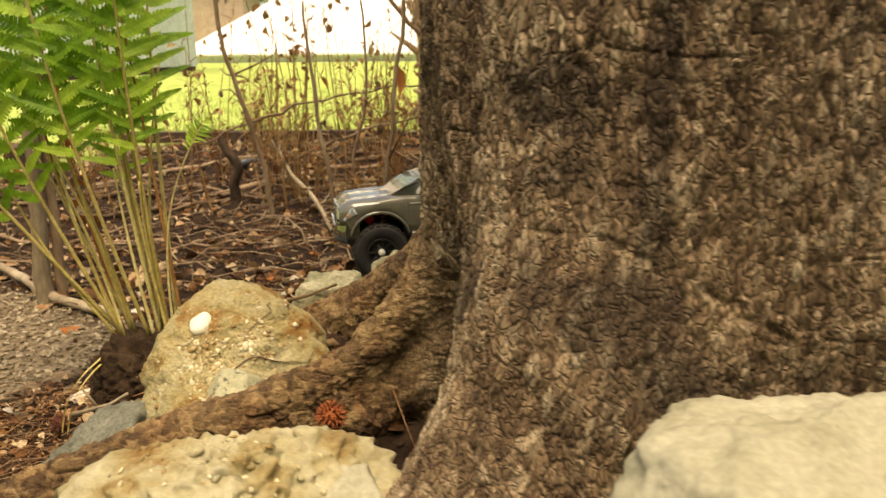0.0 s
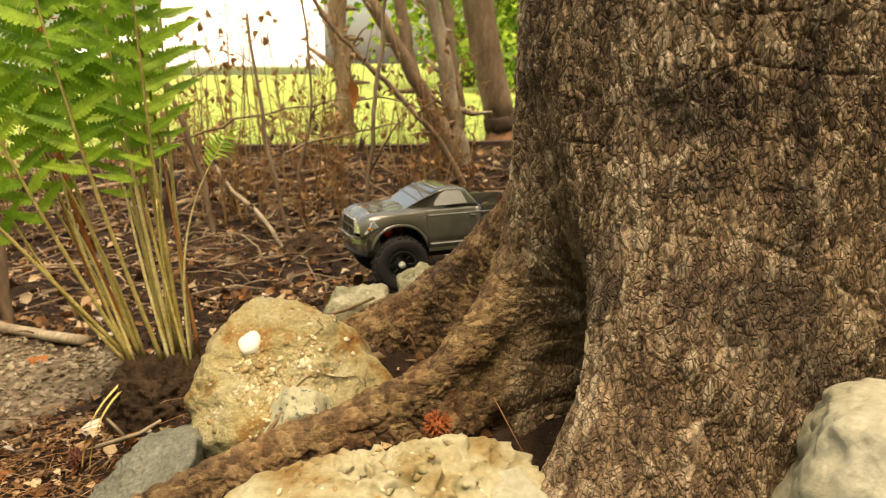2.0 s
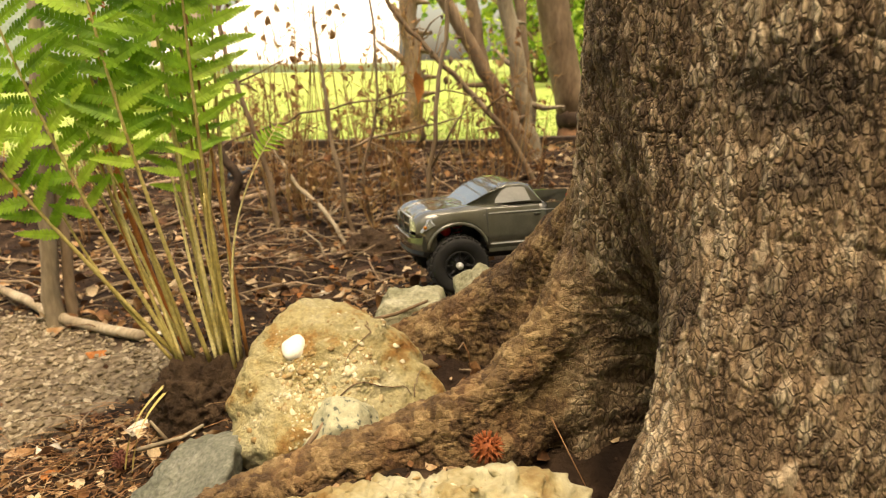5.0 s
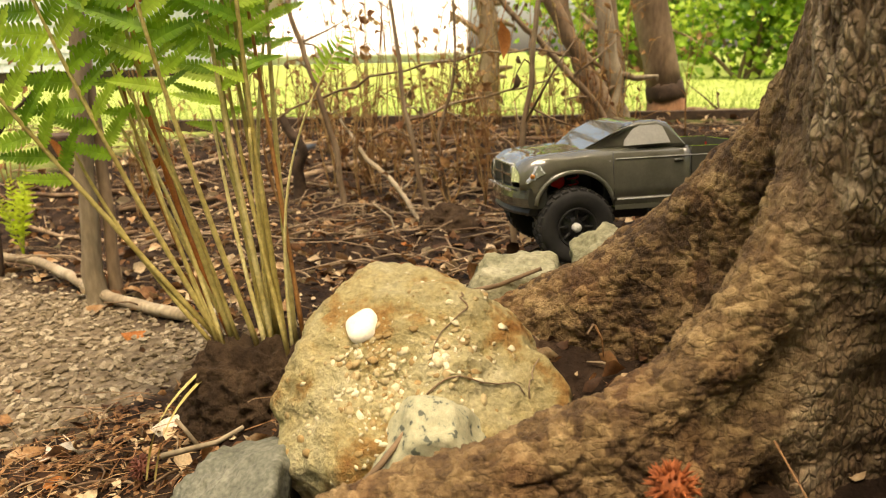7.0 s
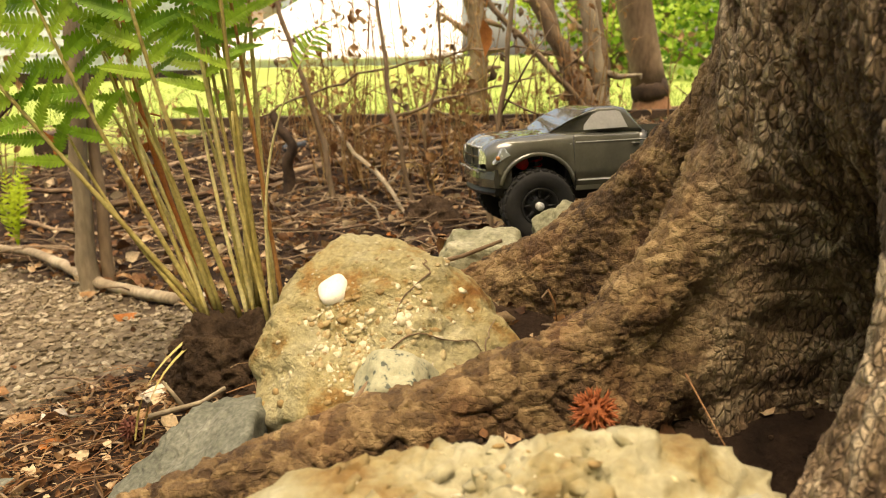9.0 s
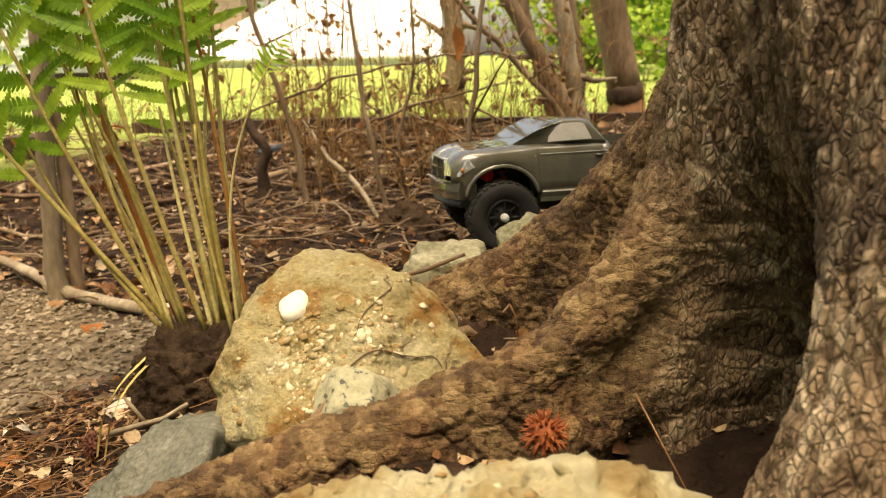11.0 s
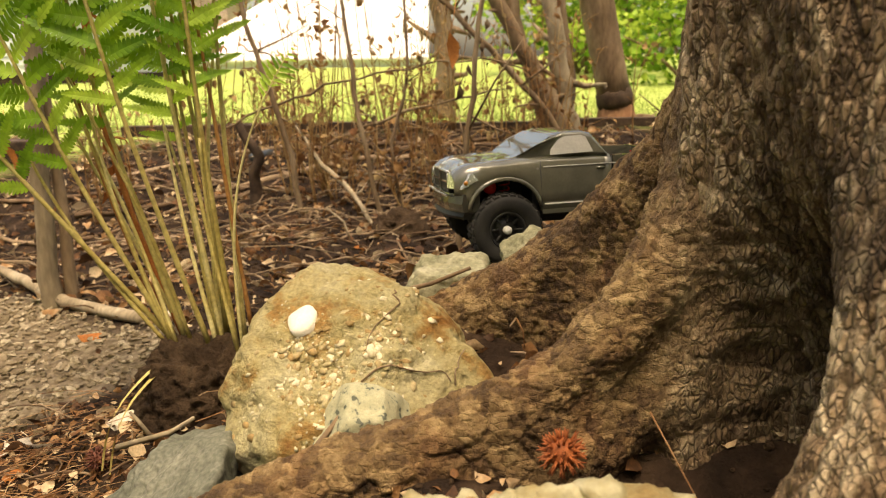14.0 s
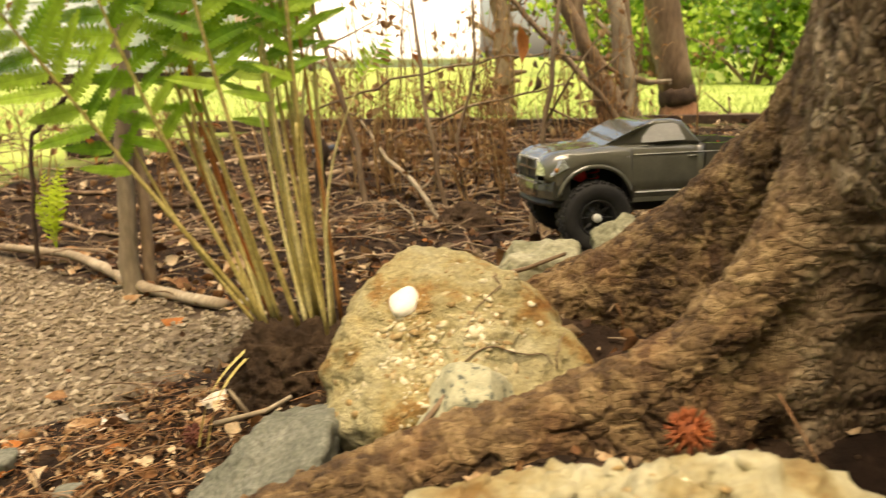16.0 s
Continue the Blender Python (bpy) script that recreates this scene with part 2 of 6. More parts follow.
DRY_LEAF = material("dry_leaf", [(0.15, (0.06, 0.028, 0.014)), (0.4, (0.19, 0.085, 0.034)), (0.6, (0.34, 0.185, 0.082)), (0.88, (0.62, 0.48, 0.31))], scale=30, rough=0.7, bump=0.35, bump_scale=150, depth=0.002, per_island=0.9, sub=0.2)
RUST_LEAF = material("rust_leaf", [(0.2, (0.28, 0.085, 0.025)), (0.6, (0.50, 0.18, 0.05)), (0.9, (0.60, 0.30, 0.11))], scale=40, rough=0.7, bump=0.35, bump_scale=150, depth=0.002, per_island=0.5, sub=0.3)
NEEDLE = material("pine_needle", [(0.2, (0.16, 0.072, 0.03)), (0.6, (0.30, 0.15, 0.068)), (0.9, (0.48, 0.32, 0.18))], scale=20, rough=0.6, bump=0, per_island=0.8)
FERN = material("fern_green", [(0.2, (0.12, 0.28, 0.02)), (0.5, (0.29, 0.50, 0.045)), (0.8, (0.48, 0.67, 0.09))], scale=6, rough=0.5, bump=0.15, bump_scale=120, depth=0.001, per_piece=0.5, per_island=0.1, sub=0.52)
YOUNG_FERN = material("young_fern_green", [(0.2, (0.34, 0.50, 0.03)), (0.8, (0.55, 0.66, 0.06))], scale=6, rough=0.5, bump=0.1, per_piece=0.3, sub=0.45)
FERN_STEM = material("fern_stalk", [(0.2, (0.36, 0.28, 0.085)), (0.5, (0.52, 0.43, 0.16)), (0.8, (0.68, 0.60, 0.29))], scale=18, rough=0.6, bump=0.3, bump_scale=200, depth=0.001, per_piece=0.5)
RUST_STEM = material("dead_fern_stalk", [(0.2, (0.30, 0.12, 0.035)), (0.8, (0.55, 0.30, 0.11))], scale=18, rough=0.7, bump=0.3, bump_scale=200, depth=0.001, per_piece=0.5)
GRASS = material("lawn_grass", [(0.2, (0.19, 0.27, 0.06)), (0.8, (0.34, 0.43, 0.13))], scale=3, rough=0.6, bump=0, per_island=0.5, sub=0.4)
LEAF_FAR = material("bush_leaf", [(0.2, (0.08, 0.19, 0.02)), (0.5, (0.21, 0.37, 0.04)), (0.8, (0.42, 0.55, 0.10))], scale=2, rough=0.55, bump=0, per_island=0.8, sub=0.45)
BURR = material("gum_burr", [(0.2, (0.15, 0.035, 0.012)), (0.6, (0.30, 0.085, 0.028)), (0.9, (0.44, 0.17, 0.06))], scale=60, rough=0.7, bump=0.4, bump_scale=250, depth=0.001, world_space=False)


def ground_material():
    """Forest soil, a gravel path and the lawn as one ground sheet; the borders wander with noise."""
    m = bpy.data.materials.new("ground_soil_gravel_lawn")
    m.use_nodes = True
    nt = m.node_tree
    n, link = nt.nodes, nt.links.new
    shade = n["Principled BSDF"]
    pos = n.new("ShaderNodeNewGeometry").outputs["Position"]
    xyz = n.new("ShaderNodeSeparateXYZ")
    link(pos, xyz.inputs[0])

    def calc(op, a, b, c=None):
        node = n.new("ShaderNodeMath")
        node.operation = op
        for s, v in zip(node.inputs, (a, b, c)):
            if v is None:
                continue
            if isinstance(v, (int, float)):
                s.default_value = v
            else:
                link(v, s)
        return node.outputs[0]

    def tex(scale, detail=6):
        t = n.new("ShaderNodeTexNoise")
        t.inputs["Scale"].default_value, t.inputs["Detail"].default_value = scale, detail
        link(pos, t.inputs["Vector"])
        return t.outputs["Fac"]

    def ramp(fac, stops):
        cr = n.new("ShaderNodeValToRGB")
        el = cr.color_ramp.elements
        while len(el) < len(stops):
            el.new(0.5)
        for e, (p, c) in zip(el, stops):
            e.position, e.color = p, (*c, 1)
        link(fac, cr.inputs[0])
        return cr.outputs[0]

    def step(v, a, b):
        r = n.new("ShaderNodeMapRange")
        r.interpolation_type = "SMOOTHSTEP"
        r.inputs["From Min"].default_value, r.inputs["From Max"].default_value = a, b
        link(v, r.inputs["Value"])
        return r.outputs[0]

    def blend(f, a, b):
        mx = n.new("ShaderNodeMix")
        mx.data_type = "RGBA"
        link(f, mx.inputs["Factor"]), link(a, mx.inputs[6]), link(b, mx.inputs[7])
        return mx.outputs[2]

    wob = calc("MULTIPLY", calc("SUBTRACT", tex(4.0), 0.5), 0.5)
    soil = ramp(tex(22, 8), [(0.3, (0.010, 0.006, 0.004)), (0.5, (0.024, 0.014, 0.009)), (0.7, (0.055, 0.034, 0.021)), (0.85, (0.12, 0.075, 0.048))])
    gravel = ramp(tex(60, 6), [(0.3, (0.075, 0.055, 0.034)), (0.5, (0.16, 0.122, 0.082)), (0.75, (0.28, 0.23, 0.16))])
    lawn = ramp(tex(5, 8), [(0.25, (0.20, 0.27, 0.06)), (0.5, (0.30, 0.39, 0.10)), (0.75, (0.42, 0.48, 0.17))])
    nearer = calc("MULTIPLY", calc("MAXIMUM", calc("MULTIPLY_ADD", xyz.outputs["X"], -1.0, -1.35), 0.0), 0.75)
    lawn_mask = step(calc("ADD", calc("ADD", xyz.outputs["Y"], nearer), wob), 4.15, 4.7)
    line = calc("ADD", calc("MULTIPLY", xyz.outputs["X"], -1.0), calc("MULTIPLY", wob, 0.25))
    near = calc("SUBTRACT", xyz.outputs["Y"], calc("MULTIPLY_ADD", xyz.outputs["X"], 0.72, 1.98))
    far = calc("SUBTRACT", calc("MULTIPLY_ADD", xyz.outputs["X"], -0.85, 1.12), xyz.outputs["Y"])
    path = calc("MULTIPLY", calc("MULTIPLY", step(calc("ADD", near, calc("MULTIPLY", wob, 0.3)), -0.03, 0.05), step(calc("ADD", far, calc("MULTIPLY", wob, 0.4)), -0.03, 0.08)), step(line, 0.60, 0.70))
    c = blend(path, soil, gravel)
    c = blend(lawn_mask, c, lawn)
    link(c, shade.inputs["Base Color"])
    shade.inputs["Roughness"].default_value = 0.93
    shade.inputs["Specular IOR Level"].default_value = 0.15
    b = n.new("ShaderNodeBump")
    b.inputs["Strength"].default_value, b.inputs["Distance"].default_value = 0.9, 0.012
    link(calc("ADD", tex(70, 8), calc("MULTIPLY", tex(14, 5), 0.6)), b.inputs["Height"])
    link(b.outputs[0], shade.inputs["Normal"])
    return m


GROUND = ground_material()
rnd = random.Random(7)


# ---- mesh helpers ----
class Shape:
    """Collects points and faces of one part."""

    def __init__(self):
        self.v, self.f = [], []

    def add(self, verts, faces):
        k = len(self.v)
        self.v.extend(tuple(p) for p in verts)
        self.f.extend(tuple(i + k for i in face) for face in faces)
        return self

    def tube(self, points, radii, sides=7, cap=True, lump=0.0):
        pts = [Vector(p) for p in points]
        ring, n = [], len(pts)
        side = Vector((1, 0, 0))
        for i, p in enumerate(pts):
            d = (pts[min(i + 1, n - 1)] - pts[max(i - 1, 0)]).normalized()
            side = (side - d * side.dot(d))
            side = side.normalized() if side.length > 1e-4 else d.orthogonal().normalized()
            up = d.cross(side)
            r = radii[i] if isinstance(radii, (list, tuple)) else radii
            for a in range(sides):
                g = 2 * math.pi * a / sides
                rr = r * (1 + lump * noise.noise(p * 40 + Vector((a * 3.1, 0, 0))))
                ring.append(p + side * (rr * math.cos(g)) + up * (rr * math.sin(g)))
        faces = [(i * sides + a, i * sides + (a + 1) % sides, (i + 1) * sides + (a + 1) % sides, (i + 1) * sides + a) for i in range(n - 1) for a in range(sides)]
        if cap:
            faces += [tuple(range(sides))[::-1], tuple((n - 1) * sides + a for a in range(sides))]
        return self.add(ring, faces)

    def box(self, lo, hi):
        (a, b, c), (d, e, f) = lo, hi
        v = [(a, b, c), (d, b, c), (d, e, c), (a, e, c), (a, b, f), (d, b, f), (d, e, f), (a, e, f)]
        return self.add(v, [(3, 2, 1, 0), (4, 5, 6, 7), (0, 1, 5, 4), (1, 2, 6, 5), (2, 3, 7, 6), (3, 0, 4, 7)])

    def mesh(self, name, mat, smooth=True):
        me = bpy.data.meshes.new(name)
        me.from_pydata(self.v, [], self.f)
        me.materials.append(mat)
        me.validate()
        me.polygons.foreach_set("use_smooth", [smooth] * len(me.polygons))
        me.update()
        return me


def part(name, shape, mat, parent=None, label="", smooth=True):
    me = shape.mesh(name, mat, smooth) if isinstance(shape, Shape) else shape
    ob = new(name, me)
    ob.parent = parent
    if label:
        ob["label"] = label
    return ob


def thing(name, at, label, category, group="", kind=""):
    ob = new(name)
    ob.empty_display_size = 0.05
    ob.matrix_basis = at if isinstance(at, Matrix) else Matrix.Translation(at)
    return tagged(ob, label, category, group, kind)


def smoothstep(a, b, v):
    t = np.clip((np.asarray(v, float) - a) / (b - a), 0, 1)
    return t * t * (3 - 2 * t)


def lattice(p, seed):
    """Random numbers in 0..1 on whole-number places (n, 3)."""
    i = p.astype(np.int64)
    h = (i[:, 0] * 374761393 + i[:, 1] * 668265263 + i[:, 2] * 2147483647 + seed * 1274126177) & 0xFFFFFFFF
    h = ((h ^ (h >> 13)) * 1274126177) & 0xFFFFFFFF
    h = ((h ^ (h >> 16)) * 2246822519) & 0xFFFFFFFF
    return ((h ^ (h >> 15)) & 0xFFFFFF) / float(0x1000000)


def value_noise(p, seed=0):
    """Smooth noise in -1..1 at places (n, 3)."""
    p = np.asarray(p, float)
    c = np.floor(p)
    f = p - c
    f = f * f * f * (f * (f * 6 - 15) + 10)
    out = np.zeros(len(p))
    for dx in (0, 1):
        for dy in (0, 1):
            for dz in (0, 1):
                w = (f[:, 0] if dx else 1 - f[:, 0]) * (f[:, 1] if dy else 1 - f[:, 1]) * (f[:, 2] if dz else 1 - f[:, 2])
                out += w * lattice(c + (dx, dy, dz), seed)
    return out * 2 - 1


def fbm(p, octaves=4, seed=0, gain=0.5):
    out, amp, q = 0, 1.0, np.asarray(p, float)
    for o in range(octaves):
        out = out + amp * value_noise(q, seed + o)
        q, amp = q * 2.03 + 11.7, amp * gain
    return out


def cells(p, seed=0):
    """Cellular noise: distance to the nearest and the second cell point, and the nearest one's random tone."""
    p = np.asarray(p, float)
    c = np.floor(p)
    f1, f2, tone = np.full(len(p), 9.0), np.full(len(p), 9.0), np.zeros(len(p))
    for dx in (-1, 0, 1):
        for dy in (-1, 0, 1):
            for dz in (-1, 0, 1):
                q = c + (dx, dy, dz)
                spot = q + np.stack([lattice(q, seed + k) for k in (1, 2, 3)], 1)
                d = np.linalg.norm(spot - p, axis=1)
                near = d < f1
                f2 = np.where(near, f1, np.minimum(f2, d))
                tone = np.where(near, lattice(q, seed + 4), tone)
                f1 = np.where(near, d, f1)
    return f1, f2, tone


# ---- the ground: one sheet, a mound round the tree, falling to the path, rising to the lawn ----
def ground_height(x, y):
    x, y = np.asarray(x, float), np.asarray(y, float)
    d = np.hypot(x - 0.4, (y - 1.1) / 1.1)
    rise = smoothstep(2.7, 4.6, y)
    h = -0.21 + 0.21 * (1 - smoothstep(0.6, 1.15, d)) - 0.1 * smoothstep(0.6, 1.6, -x) * (1 - rise) + 0.19 * rise
    h = h - 0.115 * np.exp(-((x + 0.27) / 0.28) ** 2 - ((y - 1.02) / 0.13) ** 2) - 0.05 * np.exp(-((x + 0.55) / 0.2) ** 2 - ((y - 1.0) / 0.2) ** 2)
    h = h - 0.120 * np.exp(-((x + 0.01) / 0.11) ** 2 - ((y - 0.785) / 0.075) ** 2)
    return h + 0.015 * np.clip(y - 4.5, 0, 60)


def lumps(x, y):
    """Small unevenness of soil, fading on the lawn."""
    x, y = np.atleast_1d(np.asarray(x, float)), np.atleast_1d(np.asarray(y, float))
    p = np.stack([x * 7, y * 7, np.zeros_like(x)], 1)
    return fbm(p, 4, 31) * (0.013 - 0.006 * smoothstep(3.5, 5, y)) + fbm(p * 5, 2, 37) * 0.003


def ground_z(x, y):
    return float(ground_height(x, y) + lumps(x, y)[0])


def build_ground():
    def axis(lo, hi, fine_lo, fine_hi, step):
        a = list(np.arange(fine_lo, fine_hi, step))
        s, v = step, fine_hi
        while v < hi:
            a.append(v)
            s *= 1.13
            v += s
        a.append(hi)
        s, v, left = step, fine_lo, []
        while v > lo:
            s *= 1.13
            v -= s
            left.append(max(v, lo))
        return np.array(left[::-1] + a)

    xs, ys = axis(-400, 400, -1.9, 0.9, 0.014), axis(-60, 600, 0.3, 3.4, 0.014)
    gx, gy = np.meshgrid(xs, ys)
    gx, gy = gx.ravel(), gy.ravel()
    gz = ground_height(gx, gy) + lumps(gx, gy)
    nx = len(xs)
    idx = np.arange(len(gx)).reshape(len(ys), nx)
    quads = np.stack([idx[:-1, :-1], idx[:-1, 1:], idx[1:, 1:], idx[1:, :-1]], -1).reshape(-1, 4)
    me = bpy.data.meshes.new("ground")
    me.from_pydata(np.stack([gx, gy, gz], 1).tolist(), [], quads.tolist())
    me.materials.append(GROUND)
    me.polygons.foreach_set("use_smooth", [True] * len(me.polygons))
    tagged(new("ground", me), "dark woodland soil with a gravel path and a bright lawn beyond", "ground", kind="structure")


build_ground()


# ---- the big tree: trunk and buttress roots grown together ----
def chain(p, nodes):
    """Distance to a string of tapering capsules (x, y, z, r)."""
    best = np.full(len(p), 9.0)
    for a, b in zip(nodes, nodes[1:]):
        a, b = np.array(a), np.array(b)
        ab = b[:3] - a[:3]
        t = np.clip(((p - a[:3]) @ ab) / (ab @ ab), 0, 1)
        d = np.linalg.norm(p - a[:3] - t[:, None] * ab, axis=1) - (a[3] + t * (b[3] - a[3]))
        best = np.minimum(best, d)
    return best


def soft_min(a, b, k):
    h = np.clip(0.5 + 0.5 * (b - a) / k, 0, 1)
    return b + (a - b) * h - k * h * (1 - h)


# crests of the two buttress roots, their feet, the near buttress and the fold between root and trunk
FRONT_ROOT = [(0.10, 0.945, 0.40, 0.06), (0.045, 0.955, 0.27, 0.050), (0.020, 0.946, 0.205, 0.038), (-0.024, 0.914, 0.128, 0.033), (-0.062, 0.902, 0.080, 0.031), (-0.098, 0.892, 0.046, 0.030), (-0.140, 0.880, 0.020, 0.031), (-0.24, 0.862, -0.020, 0.032), (-0.33, 0.838, -0.042, 0.034), (-0.44, 0.81, -0.075, 0.034), (-0.62, 0.76, -0.16, 0.036)]
FRONT_FOOT = [(0.08, 0.96, 0.10, 0.05), (-0.01, 0.938, 0.040, 0.042), (-0.07, 0.912, -0.010, 0.044), (-0.12, 0.888, -0.04, 0.048), (-0.28, 0.853, -0.080, 0.045), (-0.50, 0.80, -0.17, 0.04)]
REAR_ROOT = [(0.13, 0.98, 0.35, 0.085), (0.065, 1.085, 0.195, 0.065), (-0.015, 1.17, 0.085, 0.058), (-0.11, 1.20, 0.012, 0.056), (-0.19, 1.235, -0.030, 0.052), (-0.27, 1.29, -0.065, 0.045), (-0.38, 1.36, -0.13, 0.04)]
REAR_FOOT = [(0.03, 1.12, 0.05, 0.065), (-0.06, 1.185, -0.03, 0.058), (-0.11, 1.20, -0.06, 0.060), (-0.20, 1.24, -0.09, 0.055)]
BUTTRESS = [(0.16, 0.76, 0.27, 0.10), (0.098, 0.70, 0.06, 0.094), (0.035, 0.66, -0.05, 0.098), (-0.07, 0.58, -0.13, 0.09)]
BUTTRESS_R = [(0.16, 0.73, 0.12, 0.12), (0.14, 0.69, -0.02, 0.11), (0.13, 0.62, -0.14, 0.10)]
RIGHT_ROOT = [(0.40, 0.80, 0.24, 0.10), (0.50, 0.70, 0.08, 0.10), (0.62, 0.58, -0.06, 0.09)]
HOLLOW = [(-0.13, 0.765, -0.08, 0.050), (-0.04, 0.785, -0.06, 0.080), (0.045, 0.800, -0.02, 0.092), (0.046, 0.804, 0.045, 0.088), (0.022, 0.810, 0.11, 0.074), (-0.006, 0.818, 0.18, 0.054), (-0.022, 0.826, 0.26, 0.038), (-0.030, 0.835, 0.36, 0.022)]





def trunk_field(p):
    z = p[:, 2]
    dx, dy = p[:, 0] - 0.271 - 0.02 * np.clip(z - 0.3, 0, 3), p[:, 1] - 0.885
    grow = 1 + 0.05 * np.exp(-np.clip(z, -0.3, 9) / 0.12) - 0.04 * np.clip(z - 0.3, 0, 4)
    ang = np.arctan2(dy, dx)
    flute = 0.010 * value_noise(np.stack([np.cos(ang) * 2.6, np.sin(ang) * 2.6, z * 1.6], 1), 5) + 0.006 * value_noise(np.stack([np.cos(ang) * 6, np.sin(ang) * 6, z * 3], 1), 6)
    return (np.hypot(dx / 0.288, dy / 0.258) - grow) * 0.268 - flute


def tree_field(p, whole=True):
    body = trunk_field(p)
    body = soft_min(body, chain(p, BUTTRESS), 0.05)
    body = soft_min(body, chain(p, BUTTRESS_R), 0.06)
    body = soft_min(body, chain(p, RIGHT_ROOT), 0.08)
    front = soft_min(chain(p, FRONT_ROOT), chain(p, FRONT_FOOT), 0.03)
    rear = soft_min(chain(p, REAR_ROOT), chain(p, REAR_FOOT), 0.03)
    body = -soft_min(-body, chain(p, HOLLOW), 0.05)
    front = -soft_min(-front, chain(p, HOLLOW) + 0.005, 0.03)
    d = soft_min(soft_min(body, front, 0.018), rear, 0.035)
    return (d, body, front, rear) if whole else d


def surface_net(field, lo, hi, h):
    """The zero surface of a field on a grid, as points and quads."""
    n = [int((b - a) / h) + 1 for a, b in zip(lo, hi)]
    ax = [a + h * np.arange(k) for a, k in zip(lo, n)]
    val = np.empty(n, np.float32)
    gy, gz = np.meshgrid(ax[1], ax[2], indexing="ij")
    for i, x in enumerate(ax[0]):
        val[i] = field(np.stack([np.full(gy.size, x), gy.ravel(), gz.ravel()], 1)).reshape(gy.shape)
    inside = val < 0
    cell = np.zeros([k - 1 for k in n], int)
    for o in np.ndindex(2, 2, 2):
        cell += inside[o[0]:n[0] - 1 + o[0], o[1]:n[1] - 1 + o[1], o[2]:n[2] - 1 + o[2]]
    act = np.argwhere((cell > 0) & (cell < 8))
    index = np.full(cell.shape, -1)
    index[tuple(act.T)] = np.arange(len(act))
    total, count = np.zeros((len(act), 3)), np.zeros(len(act))
    corners = list(np.ndindex(2, 2, 2))
    for a in corners:
        for k in range(3):
            if a[k]:
                continue
            b = tuple(v + (j == k) for j, v in enumerate(a))
            va, vb = val[tuple((act + a).T)], val[tuple((act + b).T)]
            cross = (va < 0) != (vb < 0)
            t = np.where(cross, va / np.where(cross, va - vb, 1), 0)
            spot = np.array(a, float) + t[:, None] * (np.array(b) - np.array(a))
            total += np.where(cross[:, None], spot, 0)
            count += cross
    pts = np.array(lo) + h * (act + total / count[:, None])
    quads = []
    for k in range(3):
        u, v = (k + 1) % 3, (k + 2) % 3
        s0, s1 = [slice(None)] * 3, [slice(None)] * 3
        s0[k], s1[k] = slice(0, n[k] - 1), slice(1, n[k])
        hit = np.argwhere(inside[tuple(s0)] != inside[tuple(s1)])
        hit = hit[(hit[:, u] > 0) & (hit[:, v] > 0) & (hit[:, u] < n[u] - 1) & (hit[:, v] < n[v] - 1)]
        out = inside[tuple(hit.T)]
        eu, ev = np.eye(3, dtype=int)[u], np.eye(3, dtype=int)[v]
        q = np.stack([index[tuple((hit - eu - ev).T)], index[tuple((hit - ev).T)], index[tuple(hit.T)], index[tuple((hit - eu).T)]], 1)
        q[~out] = q[~out][:, ::-1]
        quads.append(q)
    q = np.concatenate(quads)
    return pts, q[(q >= 0).all(1)]


def split_quads(pts, quads):
    """Each quad in four."""
    e = np.sort(np.stack([quads, np.roll(quads, -1, 1)], -1).reshape(-1, 2), 1)
    uniq, inv = np.unique(e, axis=0, return_inverse=True)
    inv = inv.reshape(-1, 4)
    n = len(pts)
    mid, face = pts[uniq].mean(1), pts[quads].mean(1)
    c = n + len(uniq) + np.arange(len(quads))
    m = inv + n
    new_q = np.concatenate([np.stack([quads[:, i], m[:, i], c, m[:, i - 1]], 1) for i in range(4)])
    return np.concatenate([pts, mid, face]), new_q


def settle(pts, field, rounds=2):
    """Pull points onto the field's zero surface; also gives the outward normals."""
    e = 0.002
    for r in range(rounds):
        d = field(pts)
        g = np.stack([field(pts + e * np.eye(3)[k]) - d for k in range(3)], 1) / e
        g2 = np.maximum((g * g).sum(1), 0.05)
        pts = pts - (d / g2)[:, None] * g
    return pts, g / np.linalg.norm(g, axis=1)[:, None]


